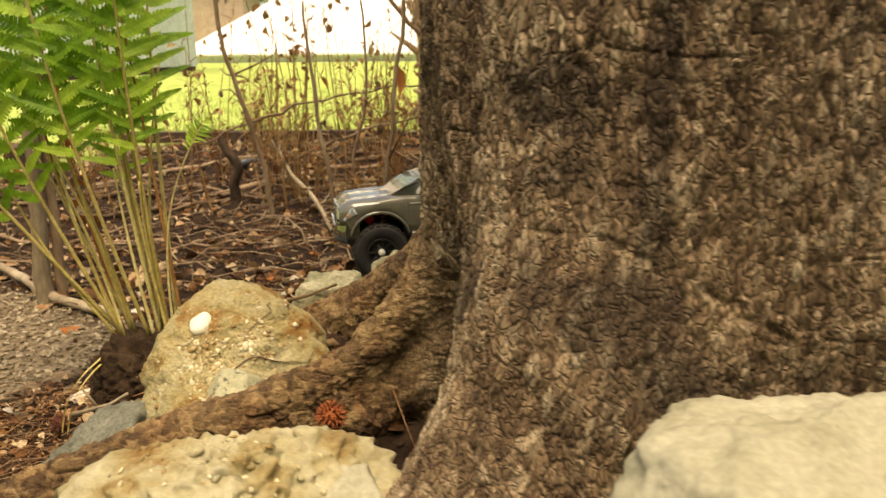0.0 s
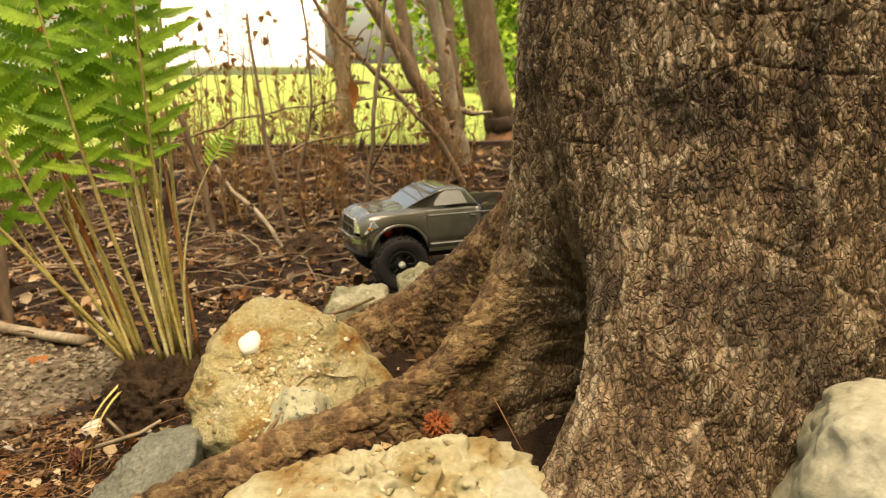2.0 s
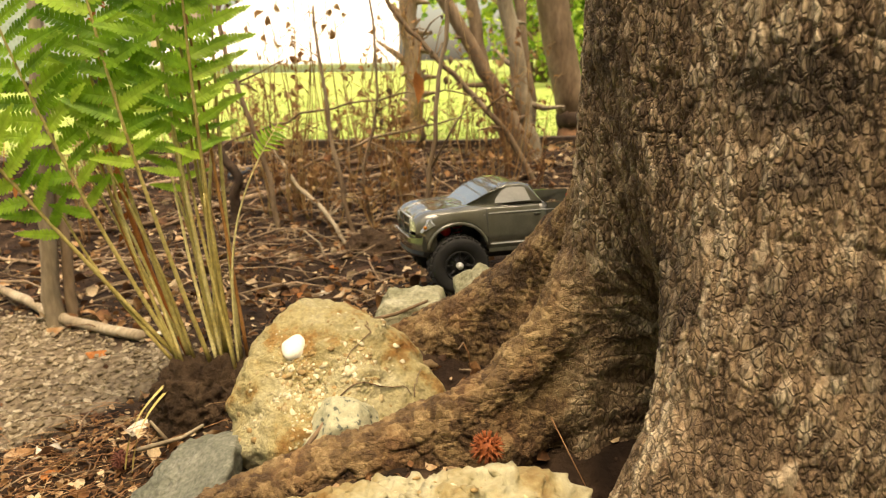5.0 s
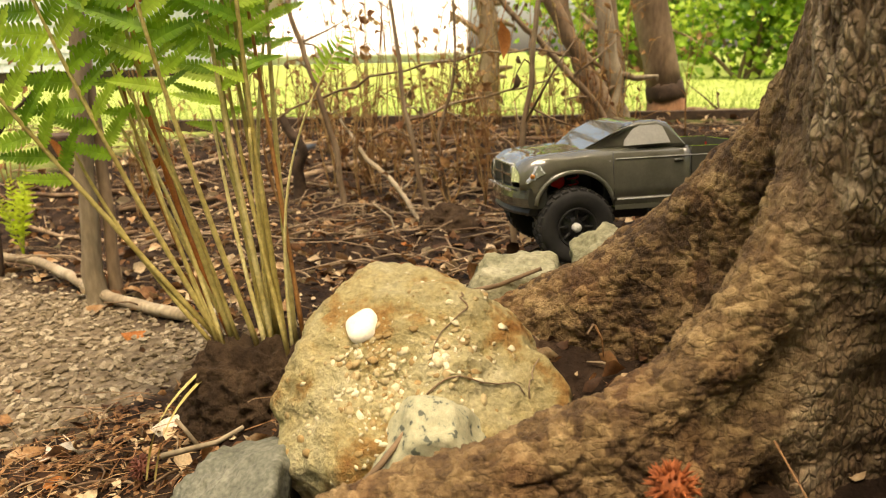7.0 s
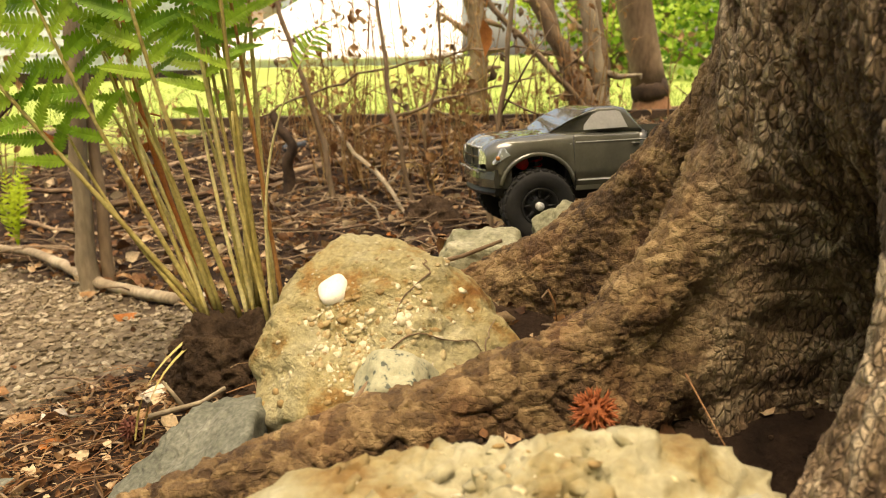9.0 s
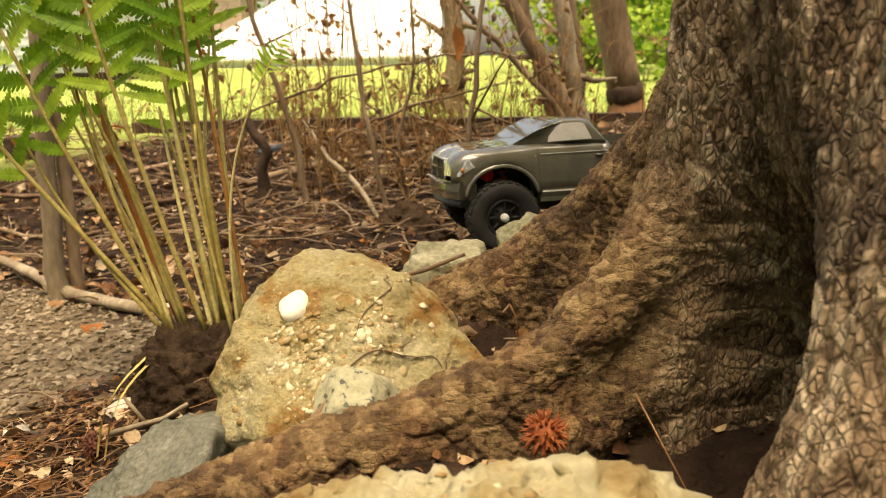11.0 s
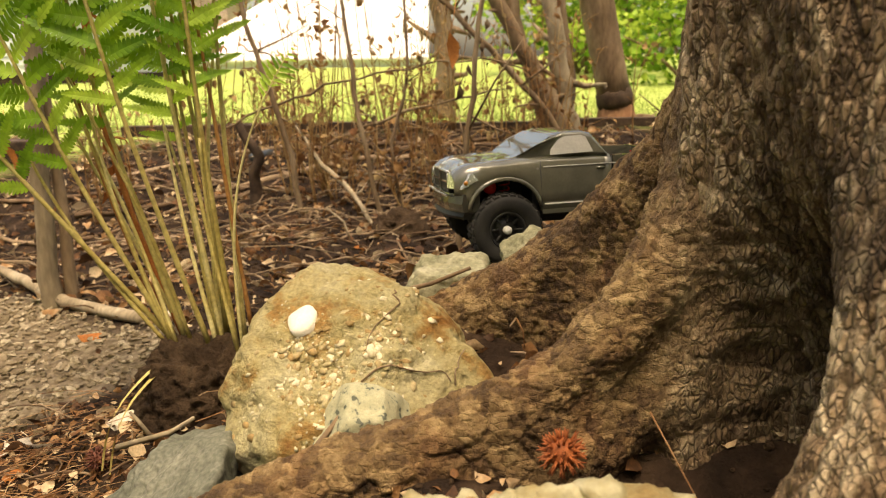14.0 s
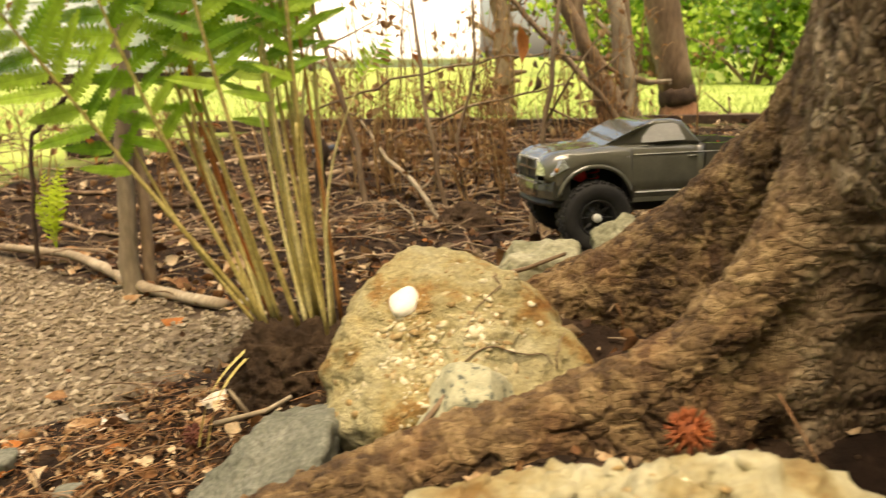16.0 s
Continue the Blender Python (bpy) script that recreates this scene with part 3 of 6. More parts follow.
def bark_relief(p, rootness):
    """Height of the bark over the wood, and each plate's tone: upright broken plates on the trunk, long scales on the roots."""
    wave = np.stack([fbm(p * 26, 3, 71), fbm(p * 26, 3, 73), fbm(p * 26, 3, 75)], 1)
    q = p + wave * 0.0022
    dx, dy = p[:, 0] - 0.271, p[:, 1] - 0.885
    round_it = np.arctan2(dy, dx) * 0.265
    flat = np.stack([round_it + 0.0016 * wave[:, 0] + 0.010 * value_noise(p * (5, 5, 4), 76), p[:, 2] + 0.0030 * wave[:, 1], 0.10 * np.hypot(dx, dy)], 1)
    f1, f2, tone = cells(flat * (135, 54, 128) + (0, 0, 0.5), 11)
    crack = smoothstep(0.03, 0.22, f2 - f1)
    g1, g2, big = cells(flat * (58, 11, 58) + (0, 0, 0.5), 17)
    split = smoothstep(0.0, 0.16, g2 - g1)
    low = smoothstep(0.20, 0.06, p[:, 2])
    trunk_h = 0.0009 * crack + 0.0016 * (tone - 0.5) + 0.0013 * (1 - np.abs(value_noise(flat * (230, 34, 60), 89))) + (0.0026 - 0.0014 * low) * split + 0.0026 * (big - 0.5) + (0.0022 + 0.0034 * low) * fbm(p * (26, 26, 17), 3, 81) + 0.0011 * fbm(p * (190, 190, 60), 3, 19, 0.7)
    trunk_h = trunk_h - 0.0030 * np.exp(-(value_noise(q * (13, 13, 40), 87) / 0.05) ** 2) * smoothstep(0.1, 0.5, value_noise(p * 9, 88))
    x, y, z = p[:, 0], p[:, 1], p[:, 2]
    front = smoothstep(0.80, 0.74, y)
    wander = 0.006 * value_noise(p * 25, 91) + 0.003 * value_noise(p * 90, 93)
    line = 0.259 - 0.75 * np.clip(x - 0.15, 0, 1) ** 1.15 + wander
    trunk_h = trunk_h - 0.0045 * smoothstep(-0.5, 0.3, value_noise(p * 40, 92)) * np.exp(-((z - line) / 0.0040) ** 2) * smoothstep(0.03, 0.07, x) * smoothstep(0.36, 0.30, x) * front
    trunk_h = trunk_h - 0.012 * np.exp(-((x - 0.205 - wander - 0.05 * (z - 0.4)) / 0.008) ** 2) * smoothstep(0.29, 0.34, z) * front
    r1, r2, rt = cells(q * (85, 95, 95), 23)
    scale = smoothstep(0.0, 0.3, r2 - r1)
    k1, k2, kt = cells(q * (34, 42, 42), 24)
    plate_gap = smoothstep(0.0, 0.13, k2 - k1)
    flat_end = smoothstep(-0.06, -0.18, x) * smoothstep(1.0, 0.94, y)
    root_h = 0.0012 * scale + 0.0018 * (rt - 0.5) + 0.0036 * fbm(p * (24, 28, 28), 3, 27) + 0.0014 * (1 - np.abs(value_noise(q * (50, 110, 110), 85))) + 0.0013 * fbm(p * (150, 190, 190), 3, 29, 0.65)
    root_h = root_h + flat_end * (0.0030 * plate_gap + 0.0030 * (kt - 0.5))
    return trunk_h * (1 - rootness) + root_h * rootness, (0.7 * tone + 0.3 * big) * (1 - rootness) + (0.6 * rt + 0.4 * kt) * rootness, np.minimum(0.45 + 0.55 * crack, 0.55 + 0.45 * split)


def soot_stains(p):
    """Old black stains on the near side of the trunk: two broad patches, a streak down a fissure, and smaller flecks."""
    x, y, z = p.T
    edge = fbm(p * (22, 22, 30), 4, 131, 0.6)
    out = np.zeros(len(p))
    for cx, cz, wx, wz in ((0.105, 0.372, 0.060, 0.040), (0.150, 0.205, 0.080, 0.040), (0.115, 0.315, 0.030, 0.022), (0.012, 0.200, 0.024, 0.045), (0.205, 0.14, 0.05, 0.05)):
        out = np.maximum(out, smoothstep(1.15, 0.55, np.hypot((x - cx) / wx, (z - cz) / wz) + 0.42 * edge))
    streak = smoothstep(1.3, 0.5, np.abs(x - 0.185 - 0.05 * (z - 0.3) - 0.006 * edge) / 0.016) * smoothstep(0.20, 0.26, z)
    fleck = smoothstep(0.30, 0.75, fbm(p * (14, 14, 9), 4, 137, 0.6))
    return np.clip(np.maximum(np.maximum(out, streak) * smoothstep(0.90, 0.82, y), 0.65 * fleck), 0, 1)


def build_tree():
    tree = thing("large_tree", (0.265, 0.885, 0.0), "large old tree with rough brown bark and spreading buttress roots", "tree")
    inv = Matrix.Translation((-0.265, -0.885, 0.0))
    pts, quads = surface_net(lambda p: tree_field(p, False), (-0.66, 0.40, -0.25), (0.72, 1.46, 0.86), 0.0068)
    mid = pts[quads].mean(1)
    seen = (mid[:, 2] < 0.60) & (mid[:, 2] > -0.14) & ((mid[:, 1] < 0.93) | (mid[:, 0] < 0.12)) & (mid[:, 0] < 0.60)
    labels = {}
    for is_seen in (True, False):
        sub = quads[seen == is_seen]
        used, back = np.unique(sub, return_inverse=True)
        v, q = pts[used], back.reshape(-1, 4)
        for _ in range(2 if is_seen else 1):
            v, q = split_quads(v, q)
        v, nrm = settle(v, lambda p: tree_field(p, False))
        d, body, front, rear = tree_field(v)
        root = smoothstep(-0.045, 0.03, body - np.minimum(front, rear))
        rise, tone, between = bark_relief(v, root)
        stain = soot_stains(v) * (1 - 0.85 * root)
        v = v + nrm * (rise - 0.004)[:, None]
        fc = v[q].mean(1)
        _, fb, ff, fr = tree_field(fc)
        kind = np.where(fb < np.minimum(ff, fr) + 0.012, 0, np.where(ff < fr, 1, 2))
        for k in range(3):
            labels.setdefault(k, []).append((v, q[kind == k], tone, root, between, stain))
    # the stem goes on up out of sight
    for k, name in ((0, "trunk"), (1, "root"), (2, "root")):
        V, Q, T, R, G, S, base = [], [], [], [], [], [], 0
        for v, q, tone, root, between, stain in labels[k]:
            used, back = np.unique(q, return_inverse=True)
            V.append(v[used]), Q.append(back.reshape(-1, 4) + base), T.append(tone[used]), R.append(root[used]), G.append(between[used]), S.append(stain[used])
            base += len(used)
        V, Q, T, R, G, S = (np.concatenate(a) for a in (V, Q, T, R, G, S))
        if k == 0:
            sides, rings = 96, np.linspace(0.82, 4.6, 90)
            a = np.arange(sides) * 2 * math.pi / sides
            ring = []
            for z in rings:
                s = max(0.45, 1 - 0.04 * (z - 0.3) - 0.05 * max(0, z - 2))
                ring.append(np.stack([0.265 + 0.02 * np.clip(z - 0.3, 0, 3) + 0.288 * s * np.cos(a), 0.885 + 0.258 * s * np.sin(a), np.full(sides, z)], 1))
            up = np.concatenate(ring)
            hgt, tone, between = bark_relief(up, np.zeros(len(up)))
            out = up - np.array([0.285, 0.885, 0]) * 1.0
            out[:, 2] = 0
            up = up + out / np.linalg.norm(out, axis=1)[:, None] * (hgt - 0.006)[:, None]
            i = np.arange(len(rings) - 1)[:, None] * sides + np.arange(sides)[None]
            j = np.arange(len(rings) - 1)[:, None] * sides + (np.arange(sides)[None] + 1) % sides
            Q = np.concatenate([Q, np.stack([i, j, j + sides, i + sides], -1).reshape(-1, 4) + len(V)])
            V, T, R = np.concatenate([V, up]), np.concatenate([T, tone]), np.concatenate([R, np.zeros(len(up))])
            G, S = np.concatenate([G, between]), np.concatenate([S, soot_stains(up)])
        me = bpy.data.meshes.new(name)
        me.from_pydata((V - np.array([0.265, 0.885, 0.0])).tolist(), [], Q.tolist())
        me.materials.append(BARK)
        for key, data in (("plate", T), ("rootness", R), ("between", G), ("stain", S)):
            me.attributes.new(key, "FLOAT", "POINT").data.foreach_set("value", data.astype(np.float32))
        me.polygons.foreach_set("use_smooth", [True] * len(me.polygons))
        me.update()
        part(name, me, BARK, tree, "" if k == 0 else "brown buttress root running over the soil")
    # limbs and crown, high above and out of view, added to shade the foreground
    limbs = Shape()
    tips = []
    for i in range(9):
        a = i * 2.4 + 0.3
        reach, top = rnd.uniform(1.6, 3.0), rnd.uniform(4.6, 6.4)
        b = Vector((0.06, 0, rnd.uniform(3.4, 4.5)))
        e = Vector((math.cos(a) * reach, math.sin(a) * reach, top))
        m = (b + e) / 2 + Vector((0, 0, 0.3))
        limbs.tube([b, m, e], [0.10, 0.06, 0.02], 8)
        tips += [m, e, (m + e) / 2]
    part("limb", limbs, SAPLING, tree)
    crown = Shape()
    for _ in range(1500):
        c = rnd.choice(tips) + Vector((rnd.gauss(0, 0.75), rnd.gauss(0, 0.75), rnd.gauss(0, 0.45)))
        leaf_card(crown, c, rnd.uniform(0.07, 0.15), Vector((rnd.uniform(-1, 1), rnd.uniform(-1, 1), rnd.uniform(-0.4, 0.4))), rnd.uniform(0, 6))
    part("crown", crown, LEAF_FAR, tree, "unseen green leafy crown added for shade")


def leaf_card(shape, at, size, way, turn, curl=0.25, width=0.38):
    """A folded, pointed leaf: eight points, six faces."""
    way = way.normalized() if way.length > 1e-5 else Vector((1, 0, 0))
    side = way.orthogonal().normalized()
    side = (Matrix.Rotation(turn, 3, way) @ side)
    up = way.cross(side)
    v = []
    for s, w, c in ((0, 0.06, 0), (0.3, 1, 0.35), (0.65, 0.8, 0.5), (1, 0.02, 0.1)):
        mid = Vector(at) + way * (s * size) + up * (curl * size * c)
        fold = up * (size * width * w * 0.45)
        v += [mid - side * (size * width * w) + fold, mid, mid + side * (size * width * w) + fold]
    f = []
    for i in range(3):
        a = i * 3
        f += [(a, a + 1, a + 4, a + 3), (a + 1, a + 2, a + 5, a + 4)]
    shape.add(v, f)


build_tree()


# ---- stones ----
def stone(name, centre, planes, mat, label, seed, rounding=0.02, rough=0.006, subdivide=5, scale=0.16, group="", pits=0.0):
    """A broken stone: soft crossing of half-spaces (normal, distance from the centre), then weathered relief."""
    bm = bmesh.new()
    bmesh.ops.create_icosphere(bm, subdivisions=subdivide, radius=1.0)
    d = np.array([v.co[:] for v in bm.verts])
    faces = [[v.index for v in f.verts] for f in bm.faces]
    bm.free()
    N = np.array([n for n, _ in planes], float)
    N /= np.linalg.norm(N, axis=1)[:, None]
    H = np.array([h for _, h in planes])
    c = d @ N.T
    reach = np.where(c > 0.02, H / np.maximum(c, 0.02), 9.0)
    power = 0.16 / max(rounding, 0.004)
    r = (np.maximum(reach, 1e-3) ** -power).sum(1) ** (-1 / power)
    p = d * r[:, None]
    q = p + np.array(centre)
    rise = rough * 1.6 * fbm(q / 0.055, 4, seed) + rough * 0.55 * fbm(q / 0.012, 3, seed + 9)
    if pits:
        f1, _, _ = cells(q / 0.022, seed + 3)
        rise -= pits * smoothstep(0.42, 0.1, f1)
    p = p + d * rise[:, None]
    sh = Shape()
    sh.add(p.tolist(), faces)
    base = tagged(new(name, sh.mesh(name, mat)), label, "stone", group)
    base.location = centre
    return base, p + np.array(centre), d


CREAM = material("cream_shell_bits", [(0.2, (0.30, 0.20, 0.085)), (0.5, (0.44, 0.37, 0.21)), (0.85, (0.62, 0.56, 0.40))], scale=30, rough=0.75, bump=0.3, bump_scale=200, depth=0.001, per_island=0.8)


def limestone_block():
    ob, p, d = stone("boulder", (-0.319, 1.125, -0.080), [
        ((-0.14, -0.62, 0.77), 0.100), ((0.36, -0.62, 0.66), 0.118), ((-0.55, -0.62, 0.45), 0.128), ((0.10, -0.95, 0.05), 0.136), ((-0.45, -0.8, -0.3), 0.145), ((-0.05, -0.25, 0.97), 0.129),
        ((0.09, 0.41, 0.91), 0.154), ((0.37, 0.41, 0.83), 0.145), ((0.62, 0.38, 0.68), 0.135), ((0.86, 0.30, 0.42), 0.137), ((0.94, -0.03, -0.3), 0.149), ((0.42, -0.31, -0.85), 0.130), ((-0.28, -0.42, -0.86), 0.130),
        ((-0.93, -0.25, -0.26), 0.139), ((-0.90, 0.06, 0.43), 0.136), ((-0.72, 0.18, 0.67), 0.141), ((-0.31, 0.34, 0.89), 0.160), ((0, 1, 0.1), 0.125), ((-0.6, 0.8, 0), 0.145), ((0.7, 0.7, 0), 0.155)],
        LIMESTONE, "yellow limestone boulder full of shell bits, leaning on the roots", 3, 0.0026, 0.0048, 6, pits=0.0045)
    # shell bits and pebbles set in its face
    bits = Shape()
    pick = random.Random(4)
    face = [i for i in range(len(p)) if d[i] @ np.array([-0.1, -0.72, 0.68]) > 0.5]
    near = [np.array(c) for c in ((-0.35, 1.03, -0.03), (-0.28, 1.06, 0.01), (-0.36, 1.06, 0.0), (-0.33, 1.0, -0.05))]
    for k in range(760):
        i = pick.choice(face)
        if k % 3:
            i = min((pick.choice(face) for _ in range(6)), key=lambda j: min(np.linalg.norm(p[j] - c) for c in near))
        size = pick.choice((0.0014, 0.0018, 0.0022, 0.003, 0.0042, 0.0065))
        n = Vector(d[i]) * 0.5 + Vector((-0.22, -0.55, 0.80)) * 0.5
        pebble(bits, p[i] - np.array(n) * size * 0.18, size, pick, n.normalized(), 0.5)
    part_of(bits, "shell_bit", CREAM, ob, "pale shell bits and pebbles set in the stone", stuff=True)
    big = Shape()
    i = min(face, key=lambda k: np.linalg.norm(p[k] - np.array((-0.366, 1.100, 0.016))))
    n = Vector((-0.22, -0.60, 0.76)).normalized()
    a, b = n.orthogonal().normalized(), n.cross(n.orthogonal().normalized())
    ring = [(0.0175 * math.cos(t) * (1 + 0.12 * math.sin(2 * t + 1)), 0.0165 * math.sin(t) * (1 + 0.1 * math.cos(3 * t))) for t in np.linspace(0, 2 * math.pi, 21)[:-1]]
    at = Vector(p[i])
    v = [at + a * x + b * y - n * 0.008 + n * 0.004 for x, y in ring] + [at + a * x * 0.96 + b * y * 0.96 + n * 0.0068 for x, y in ring] + [at + a * x * 0.6 + b * y * 0.6 + n * 0.0082 for x, y in ring] + [at + n * 0.0086]
    f = [(k + o, (k + 1) % 20 + o, (k + 1) % 20 + 20 + o, k + 20 + o) for o in (0, 20) for k in range(20)] + [(40 + k, 40 + (k + 1) % 20, 60) for k in range(20)]
    big.add(v, f)
    part_of(big, "shell", SHELL, ob, "round white shell set in the stone")
    return p, d


def part_of(shape, name, mat, parent, label="", stuff=False):
    """A part whose points are given in the world."""
    off = parent.location
    shape.v = [tuple(Vector(q) - off) for q in shape.v]
    ob = part(name, shape, mat, parent, label)
    if stuff:
        ob["kind"] = "stuff"
    return ob


def pebble(shape, at, size, pick, n, flat=1.0):
    """A small flattened lump of eighteen faces lying along a surface."""
    a = (Matrix.Rotation(pick.uniform(0, 6.3), 3, n) @ n.orthogonal()).normalized()
    b = n.cross(a)
    sx, sy, sz = size * pick.uniform(0.8, 1.5), size * pick.uniform(0.6, 1.0), size * pick.uniform(0.4, 0.8) * flat
    v = []
    for lat, rr in ((-0.6, 0.75), (0.45, 0.85)):
        for k in range(6):
            t = k * math.pi / 3 + lat
            j = pick.uniform(0.8, 1.15)
            v.append(Vector(at) + a * (sx * rr * j * math.cos(t)) + b * (sy * rr * j * math.sin(t)) + n * (sz * lat))
    v += [Vector(at) - n * sz, Vector(at) + n * sz * pick.uniform(0.8, 1.1)]
    f = [(k, (k + 1) % 6, (k + 1) % 6 + 6, k + 6) for k in range(6)] + [((k + 1) % 6, k, 12) for k in range(6)] + [(k + 6, (k + 1) % 6 + 6, 13) for k in range(6)]
    shape.add(v, f)


BP, BD = limestone_block()
front_stone, FP, FD = stone("front_stone", (-0.195, 0.655, -0.005), [
    ((0, 0, 1), 0.056), ((-0.25, -0.2, 0.95), 0.068), ((0.3, -0.3, 0.9), 0.066), ((-0.9, -0.1, 0.45), 0.135), ((-0.8, -0.6, 0), 0.15), ((0.95, 0.1, 0.3), 0.178), ((0, -1, 0.4), 0.075), ((0, 1, 0.35), 0.066), ((-0.5, 0.8, 0.3), 0.10), ((0, 0, -1), 0.09), ((0.5, 0.85, 0.2), 0.122)],
    CREAM_STONE, "rough cream-yellow limestone with a lumpy pitted top, lying before the roots", 21, 0.014, 0.0110, 6, pits=0.005)
stone("right_stone", (0.285, 0.50, 0.078), [
    ((0.12, -0.30, 0.95), 0.080), ((-0.15, 0.15, 0.97), 0.083), ((-0.86, -0.25, 0.50), 0.140), ((-0.8, 0.5, 0.3), 0.135), ((0.2, 0.97, 0.3), 0.085), ((0.9, 0.2, 0.2), 0.20), ((0, -1, 0.1), 0.16), ((0, 0, -1), 0.08), ((-0.7, -0.7, 0.1), 0.17), ((0.45, 0.5, 0.75), 0.13)],
    PALE_STONE, "rough pale limestone block beside the trunk", 33, 0.0055, 0.0055, 6, pits=0.0015)
stone("flat_stone", (-0.200, 1.268, 0.010), [((0, -0.2, 1), 0.028), ((0, -1, 0.25), 0.034), ((-0.9, 0, 0.3), 0.050), ((0.9, -0.2, 0.4), 0.052), ((0, 1, 0.2), 0.045), ((0, 0, -1), 0.045), ((-0.7, -0.7, 0.2), 0.056)],
      WEATHERED, "small pale limestone lying by the rear root", 41, 0.006, 0.0055, 5, group="small stones by the rear root")
stone("wedge_stone", (-0.086, 1.30, 0.038), [((-0.5, -0.5, 0.7), 0.020), ((0.4, -0.3, 0.85), 0.030), ((-0.9, 0, -0.1), 0.042), ((0.9, 0, 0.2), 0.036), ((0, 1, 0.3), 0.03), ((0, 0, -1), 0.07), ((0, -1, 0), 0.05)],
      WEATHERED, "small pale stone wedged against the rear root", 43, 0.006, 0.0055, 5, group="small stones by the rear root")
stone("speckled_stone", (-0.290, 0.992, -0.055), [((0, -0.5, 0.85), 0.033), ((-0.8, -0.3, 0.5), 0.034), ((0.85, -0.3, 0.4), 0.034), ((0, -1, 0), 0.03), ((0, 1, 0), 0.03), ((0, 0, -1), 0.06), ((0.2, 0.5, 0.8), 0.04)],
      material("speckled_pale_stone", [(0.36, (0.10, 0.11, 0.085)), (0.43, (0.34, 0.34, 0.23)), (0.6, (0.40, 0.38, 0.25)), (0.8, (0.48, 0.45, 0.32))], scale=120, detail=2, rough=0.8, bump=0.6, bump_scale=90, speckle=0.15),
      "small greenish stone with dark specks, before the boulder", 47, 0.012, 0.0025, 5)
stone("grey_slab", (-0.50, 1.04, -0.165), [((-0.50, -0.30, 0.80), 0.050), ((-0.1, 0.25, 0.95), 0.070), ((-0.66, 0.75, 0.15), 0.048), ((0.6, 0.8, 0.2), 0.10), ((1, 0, 0), 0.065), ((-0.9, -0.5, 0.2), 0.15), ((0, -1, 0), 0.17), ((0, 0, -1), 0.08)],
      GREY_STONE, "grey slab of stone sunk in the soil beside the boulder", 51, 0.007, 0.0055, 6)
stone("flat_chip", (-0.088, 0.640, 0.004), [((-0.12, -0.45, 0.88), 0.026), ((-0.2, 0.9, 0.4), 0.026), ((0.92, 0.2, 0.3), 0.038), ((-0.85, 0.3, 0.3), 0.046), ((0, -1, 0.1), 0.05), ((0, 0, -1), 0.06), ((0.6, -0.7, 0.2), 0.048)],
      PALE_STONE, "flat greenish-grey stone chip leaning on the cream limestone", 59, 0.006, 0.0030, 5)

# pebbles and shell bits standing out of the front stone
crust, pick = Shape(), random.Random(77)
upper = [i for i in range(len(FP)) if FD[i][2] > 0.25]
lumps_of_stone = Shape()
for k in range(330):
    i = pick.choice(upper)
    size = pick.choice((0.0015, 0.002, 0.003, 0.004, 0.0055)) if k % 3 == 0 else pick.choice((0.004, 0.007, 0.011, 0.016))
    pebble(crust if k % 3 == 0 else lumps_of_stone, FP[i] - FD[i] * size * (0.25 if k % 3 == 0 else 0.66), size, pick, (Vector(FD[i]) + Vector((0, 0, 0.6))).normalized(), 0.55)
part_of(lumps_of_stone, "crust", CREAM_STONE, front_stone, stuff=True)
part_of(crust, "shell_bit", CREAM, front_stone, "pale shell bits and pebbles set in the stone", stuff=True)
stone("rotten_clod", (-0.335, 2.60, float(ground_z(-0.335, 2.60)) + 0.012), [((0, -0.2, 1), 0.036), ((-1, 0, 0.3), 0.075), ((1, 0, 0.35), 0.085), ((0, -1, 0.4), 0.05), ((0, 1, 0.4), 0.05), ((0, 0, -1), 0.05), ((-0.5, -0.5, 0.7), 0.052)],
      SOIL, "dark clod of rotten wood and soil in the litter", 57, 0.02, 0.013, 5)


# ---- the fern ----
def pinna_mesh(length, teeth, mat, seed, droop=0.12):
    """One leaflet of a frond, along +x, with rounded lobes on both sides of its rib."""
    sh, pick = Shape(), random.Random(seed)
    rib = []
    for i in range(teeth + 1):
        s = i / teeth
        rib.append(Vector((length * s, 0.006 * length * math.sin(5 * s), -droop * length * s * s)))
    for i in range(teeth):
        s = (i + 0.5) / teeth
        w = length * 0.175 * (min(1, 0.6 + s * 1.6) if s < 0.25 else 1) * (1 - s) ** 0.55 * pick.uniform(0.9, 1.08)
        a, b = rib[i], rib[i + 1]
        step = b - a
        for side in (1, -1):
            out = Vector((0.35 * w, side * w, 0.10 * w))
            v = [a, a + out * 0.3, a + out * 0.66 + step * 0.02, a + out * 0.93 + step * 0.22, a + out * 1.0 + step * 0.50, a + out * 0.84 + step * 0.84, a + out * 0.50 + step * 0.96, b]
            mid = (a + b) / 2 + out * 0.5 + Vector((0, 0, 0.05 * w))
            k = len(v)
            f = [(j, (j + 1) % k, k) for j in range(k)]
            if side < 0:
                f = [t[::-1] for t in f]
            sh.add(v + [mid], f)
    return sh.mesh("pinna", mat)


def bent(a, b, sag, n=14, side=Vector((0, 0, 0))):
    a, b = Vector(a), Vector(b)
    return [a.lerp(b, i / n) + sag * math.sin(math.pi * min(i / n, 1)) + side * ((i / n) ** 2) for i in range(n + 1)]


